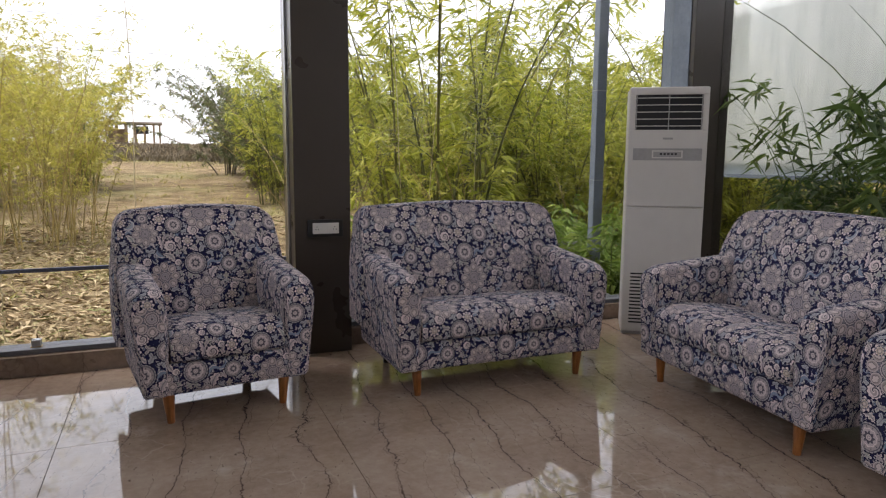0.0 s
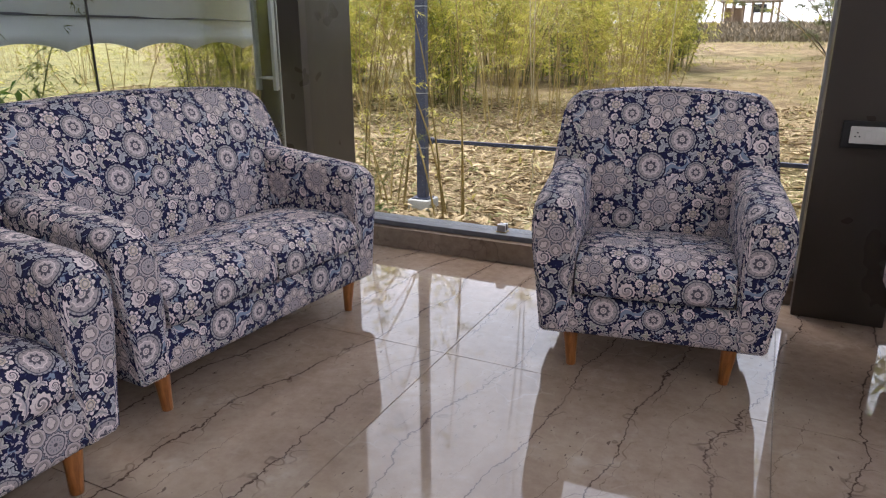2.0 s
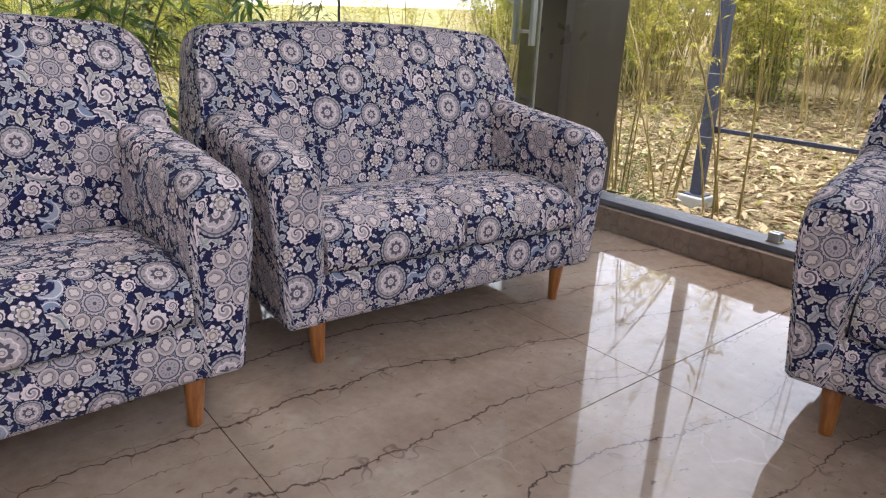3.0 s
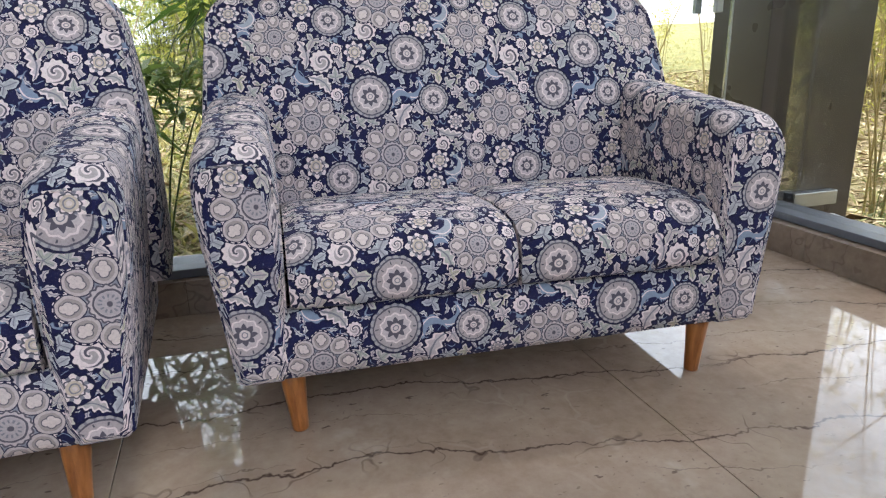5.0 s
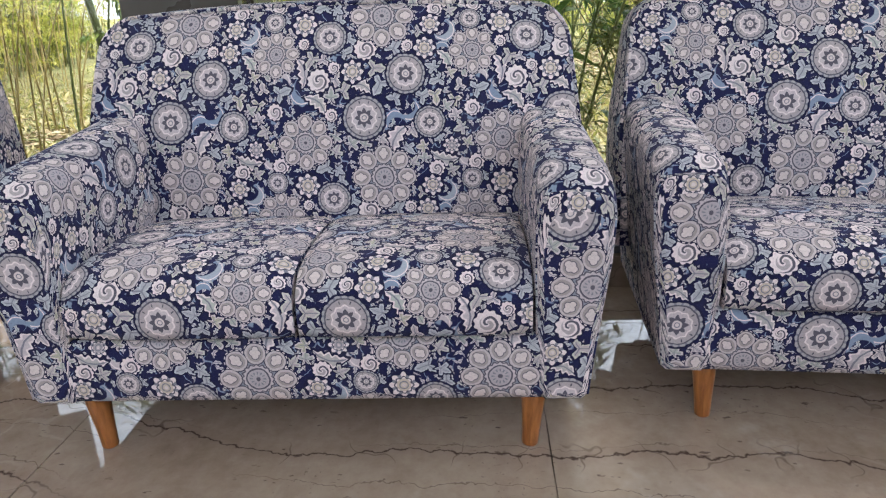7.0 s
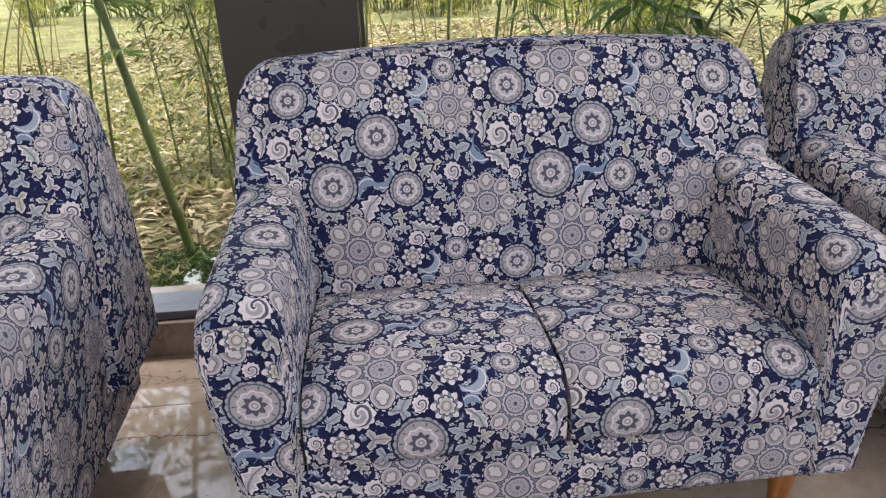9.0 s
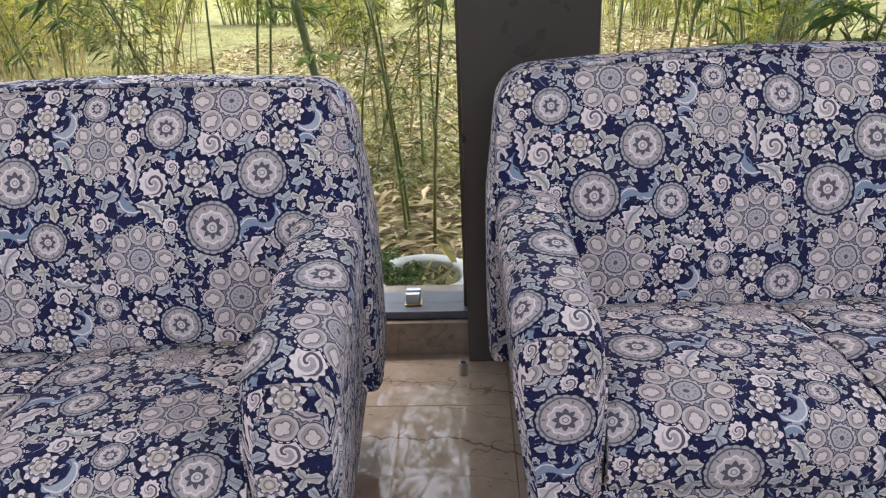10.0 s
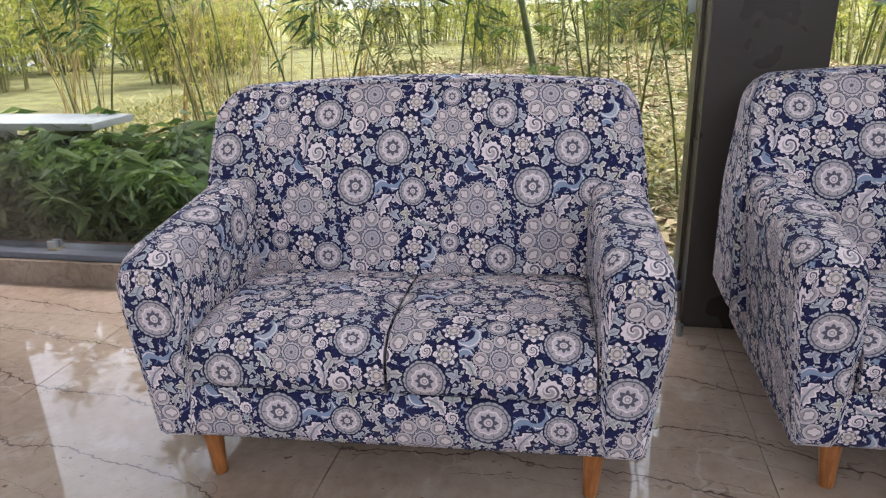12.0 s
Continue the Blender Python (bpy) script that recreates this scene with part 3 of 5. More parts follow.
def floor():
    ob = setting("floor", box(LEFT - 0.2, RIGHT + 0.2, BACK - 0.2, FAR + 0.2, -0.12, -0.012), M_KERB, "polished beige-brown veined marble tile floor", "floor")
    w, d, j = 1.2, 1.196, 0.0012
    meshes = {}
    for i in range(-2, 5):
        for k in range(-7, 3):
            x, y = -0.6 + w * (i + 0.5), 3.375 + d * (k - 0.5)
            x0, x1 = max(x - w / 2, LEFT - 0.19), min(x + w / 2, RIGHT + 0.19)
            y0, y1 = max(y - d / 2, BACK - 0.19), min(y + d / 2, FAR + 0.19)
            if x1 - x0 < 0.02 or y1 - y0 < 0.02:
                continue
            size = (round(x1 - x0, 3), round(y1 - y0, 3))
            if size not in meshes:
                bm = box(j, size[0] - j, j, size[1] - j, -0.012, 0, 0.0008, segments=1)
                meshes[size] = bpy.data.meshes.new("tile")
                bm.to_mesh(meshes[size])
                bm.free()
                meshes[size].materials.append(M_MARBLE)
            child("tile", meshes[size], ob, m=pose(x0, y0, 0))


def columns():
    for i, (x0, x1, y0, y1) in enumerate(((0.658, 1.023, 4.42, 4.80), (-2.42, -2.05, 0.858, 1.25), (-2.50, -2.16, 4.60, 5.15), (3.82, 4.20, 4.42, 4.80), (-2.42, -2.05, -3.05, -2.66), (3.95, 4.32, -1.2, -0.8))):
        ob = thing(f"column_{i + 1}", "dark brown metal-clad square column standing on the kerb", "column", kind="structure")
        part("cladding", box(x0, x1, y0, y1, 0.0, TOP, 0.004), M_COLUMN, ob)
        # added lighter plate: the window's reflection on this side face, put into colour
        if i == 3:
            part("side_plate", box(x0 - 0.008, x0 - 0.001, y0 + 0.05, y1 - 0.02, 0.16, TOP - 0.3, 0.002), M_POST, ob, "slate-blue plate painting the window reflection on the column's side")
    # thin light edge strips beside the columns
    for x, y in ((0.650, 4.60), (1.031, 4.60), (-2.19, 0.850), (-2.19, 1.258)):
        setting("trim", box(x - 0.006, x + 0.006, y - 0.02, y + 0.02, 0.15, TOP - 0.05) if abs(x) < 2 else box(x - 0.02, x + 0.02, y - 0.006, y + 0.006, 0.15, TOP - 0.05), M_STEEL if abs(x) < 2 else M_BRONZE, "thin metal edge strip beside a column", "trim")


def kerbs():
    """A low stone-clad kerb with a metal channel that holds the glass."""
    runs = (("far", "x", LEFT - 0.2, RIGHT + 0.2), ("left", "y", BACK, FAR), ("right", "y", BACK, FAR))
    for name, axis, a, b in runs:
        core = {"far": box(a, b, 4.57, 4.86, -0.1, 0.118), "left": box(-2.42, -2.125, a, 4.57, -0.1, 0.118), "right": box(4.02, 4.3, a, 4.57, -0.1, 0.118)}[name]
        ob = setting("kerb_" + name, core, M_KERB, "low brown stone-tiled kerb under the glass wall", "kerb")
        step = 0.6
        s = a
        while s < b - 0.05:
            e = min(s + step, b) - 0.0015
            bm = {"far": lambda: box(s, e, 4.55, 4.57, 0, 0.12, 0.001, segments=1), "left": lambda: box(-2.125, -2.105, s, min(e, 4.55), 0, 0.12, 0.001, segments=1), "right": lambda: box(4.0, 4.02, s, min(e, 4.55), 0, 0.12, 0.001, segments=1)}[name]()
            part("tile", bm, M_KERB, ob)
            s += step
        bars = {"far": box(-2.185, 3.82, 4.60, 4.76, 0.12, 0.150, 0.003), "left": box(-2.30, -2.135, a, 4.455, 0.12, 0.150, 0.003), "right": box(4.05, 4.2, a, 4.42, 0.12, 0.15, 0.003)}[name]
        setting("trim", bars, M_SILL, "grey aluminium channel along the foot of the glass", "trim")


def pane(name, x0, x1, y0, y1, z0=0.15, z1=6.2):
    ob = setting(name, box(x0, x1, y0, y1, z0, z1), M_GLASS, "tall frameless clear glass pane in the window wall", "window")
    ob.visible_shadow = False
    return ob


def windows():
    n = 0
    for x0, x1 in ((-2.18, -0.52), (-0.515, 0.64), (1.04, 2.55), (2.555, 3.82)):
        n += 1
        pane(f"window_{n}", x0, x1, FAR, FAR + 0.01)
    for y0, y1 in ((BACK, -3.05), (-2.66, -0.9), (-0.895, 0.845), (1.265, 2.1), (2.105, 3.2)):
        n += 1
        pane(f"window_{n}", LEFT - 0.01, LEFT, y0, y1)
    for y0, y1 in ((BACK, -3.3), (-3.295, -1.2), (-0.8, 1.6), (1.605, 4.42)):
        n += 1
        pane(f"window_{n}", RIGHT, RIGHT + 0.01, y0, y1)


def clip(x, y, turn):
    ob = thing("glass_clip", "small metal clip holding the foot of the glass", "clip", "glass clips", m=pose(x, y, 0.15, 0, 0, turn))
    part("jaw", box(-0.025, 0.025, -0.022, -0.002, -0.012, 0.045, 0.003), M_STEEL, ob)
    part("jaw", box(-0.025, 0.025, 0.012, 0.03, 0, 0.045, 0.003), M_STEEL, ob)
    part("base", box(-0.03, 0.03, -0.025, 0.032, -0.0, 0.006, 0.002), M_BRASS, ob)


def glass_door():
    ob = thing("door_1", "frameless clear glass door with tall steel pull handles", "door", kind="structure")
    leaf = part("glass", box(LEFT - 0.012, LEFT, 3.21, 4.44, 0.155, 6.15), M_GLASS, ob)
    leaf.visible_shadow = False
    part("edge_strip", box(LEFT - 0.012, LEFT, 3.204, 3.209, 0.155, 6.15), M_BLACK, ob)
    part("edge_strip", box(LEFT - 0.012, LEFT, 4.442, 4.45, 0.155, 6.15), M_STEEL, ob)
    for x in (LEFT + 0.055, LEFT - 0.07):
        h = part("handle", box(x - 0.012, x + 0.012, 4.315, 4.345, 0.93, 1.80, 0.004), M_STEEL, ob, "brushed steel bar handle")
        for z in (1.0, 1.73):
            part("standoff", rod((x, 4.33, z), (LEFT - 0.006, 4.33, z), 0.009), M_STEEL, h)


def corner_shoe():
    ob = thing("glass_shoe", "steel channel holding the foot of the corner glass", "bracket", m=pose(-2.13, 4.90, 0.12))
    part("channel", box(-0.022, 0.022, -0.12, 0.12, 0.0, 0.062, 0.003), M_STEEL, ob)
    part("end_cap", box(-0.026, 0.026, -0.132, -0.12, 0.0, 0.066, 0.002), M_BLACK, ob)
    paper = thing("paper_sheet", "folded white paper lying on the sill", "paper", m=pose(-1.90, 4.81, 0.119, 0, 0, -12))
    bm = box(-0.09, 0.09, -0.035, 0.035, 0, 0.002)
    box(-0.085, 0.02, -0.03, 0.033, 0.002, 0.0045, into=bm)
    part("sheet", bm, M_WHITE, paper)


def shell():
    # unseen: set high to let in sky light, left eave added against sun
    bm = box(LEFT - 1.5, RIGHT + 0.4, BACK - 0.4, FAR + 0.9, TOP, TOP + 0.25)
    setting("ceiling", bm, M_PLASTER, "unseen white ceiling with an added left eave that blocks the sun", "ceiling")
    # unseen wall without windows, added to keep light off the seat fronts
    setting("wall_south", box(LEFT - 0.2, RIGHT + 0.2, BACK - 0.2, BACK, 0, TOP), M_WALL, "unseen beige wall, added solid to cut light from the south", "wall")
    for name, b in (("far", (LEFT - 0.2, RIGHT + 0.2, FAR - 0.04, FAR + 0.14)), ("left", (LEFT - 0.16, LEFT + 0.04, BACK, FAR - 0.04)), ("right", (RIGHT - 0.04, RIGHT + 0.16, BACK, FAR - 0.04))):
        setting("beam_" + name, box(*b, 6.15, TOP), M_COLUMN, "dark metal head beam above the glass", "beam")


floor(), columns(), kerbs(), windows(), glass_door(), corner_shoe(), shell()
for x, y, a in ((-0.854, 4.663, 0), (0.35, 4.663, 0), (1.6, 4.663, 0), (-2.203, 0.667, 90), (-2.203, 1.6, 90), (-2.203, -2.1, 90)):
    clip(x, y, a)


# ---- seating ----
def grid(rows, uvrows, closed=False):
    """Vertices, faces and corner coordinates of a sheet given as rows of points."""
    m = len(rows[0])
    verts = [p for row in rows for p in row]
    faces, uvs = [], []
    for i in range(len(rows) - 1):
        for k in range(m - 1):
            ids = ((i, k), (i, k + 1), (i + 1, k + 1), (i + 1, k))
            faces.append(tuple(a * m + b for a, b in ids))
            uvs.append([uvrows[a][b] for a, b in ids])
    return verts, faces, uvs


def join(*sheets):
    verts, faces, uvs = [], [], []
    for v, f, u in sheets:
        s = len(verts)
        verts += v
        faces += [tuple(i + s for i in face) for face in f]
        uvs += u
    return verts, faces, uvs


def lengths(points):
    out = [0.0]
    for a, b in zip(points, points[1:]):
        out.append(out[-1] + (Vector(b) - Vector(a)).length)
    return out


FRONT, BOTTOM = 0.0, 0.150


def arm_mesh(inner, hand, print_at):
    """One arm, swept from front to back; hand is 1 for the arm at +x. The front end rolls over and is closed by a rounded panel."""
    def section(top, shrink=0.0):
        half, mid = 0.0795 - shrink, inner + 0.0795
        pts = [(inner + shrink, BOTTOM + 0.03 + shrink), (inner + shrink, 0.30), (inner + shrink - 0.004, 0.45), (inner + shrink - 0.004, top - 0.10)]
        for a in range(0, 181, 18):
            t = radians(180 - a)
            c, s = math.cos(t), math.sin(t)
            pts.append((mid + 0.002 + half * math.copysign(abs(c) ** 0.6, c), top - shrink - 0.062 + 0.062 * s ** 0.75))
        pts += [(inner + 0.155 - shrink, top - 0.16), (inner + 0.140 - shrink, 0.36), (inner + 0.124 - shrink, 0.22), (inner + 0.119 - shrink, BOTTOM + 0.012 + shrink), (inner + 0.106 - shrink, BOTTOM + shrink), (inner + 0.02 + shrink, BOTTOM + shrink)]
        return pts + pts[:1]
    rows, uvr = [], []
    stations = [(0.0, 0.062, 0.018), (0.003, 0.050, 0.009), (0.010, 0.037, 0.003), (0.020, 0.025, 0.0), (0.036, 0.013, 0.0), (0.060, 0.004, 0.0), (0.10, 0.0, 0)] + [(y, 0, 0) for y in (0.2, 0.3, 0.4, 0.5, 0.6, 0.68, 0.735)]
    along, last = 0.0, None
    for y, drop, shrink in stations:
        top = 0.668 + 0.062 * (y / 0.6) - drop
        sec = section(top, shrink)
        rows.append([Vector((hand * x, FRONT + y, z)) for x, z in sec])
        if last is not None:
            along += (rows[-1][8] - last).length
        last = rows[-1][8]
        s = lengths(rows[-1])
        uvr.append([(hand * (q - s[9]) - 0.03, 0.10 + along) for q in s])
    sheet = grid(rows, uvr)
    cap = list(rows[0][:-1])
    centre = sum(cap, Vector()) / len(cap)
    verts = [centre] + cap
    faces = [(0, i + 1, (i + 1) % len(cap) + 1) for i in range(len(cap))]
    flat = [(v.x - print_at[0], v.z - print_at[1]) for v in verts]
    uvs = [[flat[i] for i in f] for f in faces]
    whole = join(sheet, (verts, faces, uvs))
    return mesh_of("arm", whole[0], whole[1], M_FABRIC, whole[2]), rows[2][:-1]


def arm_seam(loop, print_at):
    """The thin seam that runs up, over and down the front of an arm."""
    verts, faces = [], []
    path = [p + Vector((0, -0.001, 0)) for p in loop[1:-2]]
    tube(verts, faces, path, [0.0026] * len(path), 6)
    return mesh_of("seam", verts, faces, M_FABRIC, [[(verts[i].x - print_at[0], verts[i].z - print_at[1] + 0.03) for i in f] for f in faces])


def outline(win):
    """Half-width of the back at each height, up to its rounded shoulders."""
    top, r = 0.982, 0.085
    zs = [0.30, 0.42, 0.55, 0.66, 0.72, 0.78, 0.84, top - r] + [top - r + r * math.sin(radians(a)) for a in (15, 30, 45, 60, 72, 82, 90)]
    out = []
    for z in zs:
        w = win + 0.162 - 0.034 * max(0, (z - 0.64) / 0.33)
        if z > top - r:
            w -= r - math.sqrt(max(0, r * r - (z - top + r) ** 2))
        out.append((z, w))
    return out


def back_front(z):
    t = (z - 0.42) / 0.56
    return 0.500 + 0.08 * t + 0.105 * max(0, t) ** 3


def back_mesh(win, shift):
    rows, uvr = [], []
    prof = outline(win)
    arc = 0.0
    cols = [i / 12 for i in range(-12, 13)]
    for i, (z, w) in enumerate(prof):
        if i:
            z0 = prof[i - 1][0]
            arc += math.hypot(z - z0, back_front(z) - back_front(z0))
        row = []
        for c in cols:
            swell = 0.022 * (1 - c ** 4) * math.sin(math.pi * min(1, (z - 0.25) / 0.8))
            crown = 0.018 * (1 - c * c) * max(0, (z - 0.7) / 0.28)
            row.append(Vector((c * w, back_front(z) - swell, z + crown)))
        rows.append(row)
        uvr.append([(p.x - shift, arc - 0.415) for p in row])
    front = grid(rows, uvr)
    rim = [r[0] for r in rows] + rows[-1][1:-1] + [r[-1] for r in reversed(rows)]
    mid = Vector((0, 0, 0.45))
    loops = []
    for grow, dy in ((0, 0), (0.009, 0.012), (0.015, 0.035), (0.019, 0.08), (0.014, None)):
        loop = []
        for p in rim:
            o = Vector((p.x, 0, p.z - 0.45))
            q = p + (o.normalized() if o.length else o) * grow
            q.y = p.y + dy if dy is not None else 0.81
            loop.append(q)
        loops.append(loop)
    s = lengths(rim)
    side = grid(loops, [[(q, 0.4 + lp[0].y) for q in s] for lp in loops])
    rear = [Vector((0, 0.81, 0.45))] + loops[-1]
    faces = [(0, i + 2, i + 1) for i in range(len(rim) - 1)]
    sheet = join(front, side, (rear, faces, [[(rear[i].x, rear[i].z) for i in f] for f in faces]))
    return mesh_of("backrest", sheet[0], sheet[1], M_FABRIC, sheet[2]), rim


def piping_mesh(rim):
    verts, faces = [], []
    path = [p + Vector((0, 0.004, 0)) + Vector((p.x, 0, p.z - 0.45)).normalized() * 0.006 for p in rim if p.z > 0.5]
    tube(verts, faces, path, [0.0055] * len(path), 6)
    u = [[(verts[i].x, verts[i].z) for i in f] for f in faces]
    return mesh_of("piping", verts, faces, M_FABRIC, u)


def cushion_mesh(x0, x1, lift, medal):
    """A soft seat cushion: a profile from the back over the rounded nose to the underside, pinched in at both sides."""
    prof = [(0.56, 0.435), (0.46, 0.452), (0.34, 0.468), (0.22, 0.476), (0.12, 0.475), (0.06, 0.466), (0.025, 0.448), (0.006, 0.420), (0.0, 0.388), (0.0, 0.348), (0.006, 0.324), (0.022, 0.314)]
    s = lengths([(0, y, z) for y, z in prof])
    n, nose = 14, s[8] + 0.024
    rows, uvr = [], []
    for (y, z), q in zip(prof, s):
        row, uv = [], []
        for i in range(n + 1):
            c = -1 + 2 * i / n
            c = math.copysign(abs(c) ** 0.7, c)
            e = max(0.0, (abs(c) - 0.86) / 0.14)
            x = (x0 + x1) / 2 + c * (x1 - x0) / 2
            top = (z - 0.325) / 0.15
            row.append(Vector((x, FRONT - 0.012 + y + 0.007 * e * e - 0.006 * (1 - c * c), z - 0.013 * e * e * top + (0.003 + 0.6 * lift) * (1 - c * c) * top)))
            uv.append((x - medal + 0.115, nose - q + 0.111))
        rows.append(row)
        uvr.append(uv)
    sheet = grid(rows, uvr)
    for k in (0, n):
        edge = [r[k] for r in rows]
        inner = [Vector((p.x, p.y + 0.002, 0.314)) for p in edge]
        flap = grid([edge, inner], [[(p.y, p.z) for p in edge], [(p.y, p.z) for p in inner]])
        sheet = join(sheet, flap)
    return mesh_of("seat_cushion", sheet[0], sheet[1], M_FABRIC, sheet[2])


def base_mesh(win, print_at):
    w = win + 0.05
    prof = [(0.04, 0.314), (0.012, 0.309), (0.004, 0.29), (0.002, 0.235), (0.004, 0.174), (0.014, 0.155), (0.035, 0.150), (0.74, 0.150), (0.79, 0.165), (0.80, 0.45)]
    s = lengths([(0, y, z) for y, z in prof])
    xs = [-w + 2 * w * i / 16 for i in range(17)]
    rows = [[Vector((x, y, z)) for x in xs] for y, z in prof]
    sheet = grid(rows, [[(x - print_at[0], 0.339 - print_at[1] - q) for x in xs] for q in s])
    return mesh_of("base", sheet[0], sheet[1], M_FABRIC, sheet[2])


def leg_mesh(dark):
    bm = bmesh.new()
    rings = [(0.0, 0.0175), (0.004, 0.019), (0.05, 0.0215), (0.12, 0.0275), (0.16, 0.030)]
    loops = [[bm.verts.new((r * math.cos(a * math.pi / 8), r * math.sin(a * math.pi / 8), z)) for a in range(16)] for z, r in rings]
    for lo, hi in zip(loops, loops[1:]):
        for k in range(16):
            bm.faces.new((lo[k], lo[(k + 1) % 16], hi[(k + 1) % 16], hi[k])).smooth = True
    bm.faces.new(list(reversed(loops[0])))
    bm.faces.new(loops[-1])
    me = bpy.data.meshes.new("leg")
    bm.to_mesh(me)
    bm.free()
    me.materials.append(M_SHADELEG if dark else M_LEG)
    return me


LEG, LEG_SHADE = leg_mesh(False), leg_mesh(True)


def seat(name, label, win, m, group, back_at, cushions, base_at, arms):
    """win is half the clear width between the arms; the rest says where the print's medallions lie on each part.
    The origin lies on the floor, midway between the arms at the front."""
    ob = thing(name, label, "armchair" if len(cushions) == 1 else "sofa", group, m=m)
    back, rim = back_mesh(win, back_at)
    child("base", base_mesh(win, base_at), ob)
    b = child("backrest", back, ob)
    child("piping", piping_mesh(rim), b)
    w = 2 * (win - 0.004) / len(cushions)
    for i, medal in enumerate(cushions):
        child("seat_cushion", cushion_mesh(-win + 0.004 + w * i + 0.004, -win + 0.004 + w * (i + 1) - 0.004, 0.004 * len(cushions), medal), ob)
    for hand, arm_at in zip((-1, 1), arms):
        body, loop = arm_mesh(win, hand, arm_at)
        arm = child("arm", body, ob)
        child("seam", arm_seam(loop, arm_at), arm)
        child("leg", LEG, ob, "orange-brown tapered wooden leg", pose(hand * (win - 0.005), 0.065, 0, 0, hand * 3, 0))
        # rear leg takes the darkened copy, its shade painted in
        child("leg", LEG_SHADE, ob, "tapered rear leg coloured dark for the shade under the seat", pose(hand * (win - 0.03), 0.70, 0, 0, 0, 0))
    return ob


def stand(left, right):
    """The pose of a seat whose two front legs stand at these places."""
    (x0, y0), (x1, y1) = left, right
    a = math.atan2(y1 - y0, x1 - x0)
    return Matrix.Translation(((x0 + x1) / 2, (y0 + y1) / 2, 0)) @ Matrix.Rotation(a, 4, "Z") @ pose(0, -0.065, 0)


WIDE, NARROW = 0.515, 0.283
PRINT = "upholstered in navy fabric printed with pale medallions and flowers"
row = "seats round the lobby"
TWO = "two-seat sofa " + PRINT
seat("armchair", "single armchair " + PRINT, NARROW, stand((-0.126, 3.507), (0.436, 3.592)), row, -0.045, (0.15,), (-0.165, 0.26), ((-0.40, 0.70), (0.22, 0.38)))
seat("loveseat", TWO, WIDE, stand((1.133, 3.437), (2.157, 3.445)), row, -0.02, (-0.30, 0.19), (0.0, 0.25), ((-0.605, 0.705), (0.50, 0.376)))
seat("loveseat", TWO, WIDE, stand((-1.135, 1.118), (-1.154, 2.128)), row, 0.095, (-0.289, 0.112), (-0.15, 0.375), ((-0.70, 0.36), (0.58, 0.584)))
seat("loveseat", TWO, WIDE, stand((-1.277, 2.559), (-1.209, 3.600)), row, -0.24, (-0.282, 0.088), (-0.287, 0.248), ((-0.605, 0.705), (0.50, 0.376)))
seat("loveseat", TWO, WIDE, stand((-0.926, -0.506), (-0.996, 0.499)), row, -0.19, (-0.413, 0.099), (-0.287, 0.245), ((-0.70, 0.39), (0.58, 0.76)))
sofa = seat("loveseat", TWO, WIDE, stand((2.542, 3.155), (2.439, 2.106)), row, -0.04, (-0.30, 0.10), (-0.2, 0.25), ((-0.605, 0.705), (0.50, 0.376)))
copy_thing(sofa, stand((2.335, 1.60), (2.265, 0.58)))

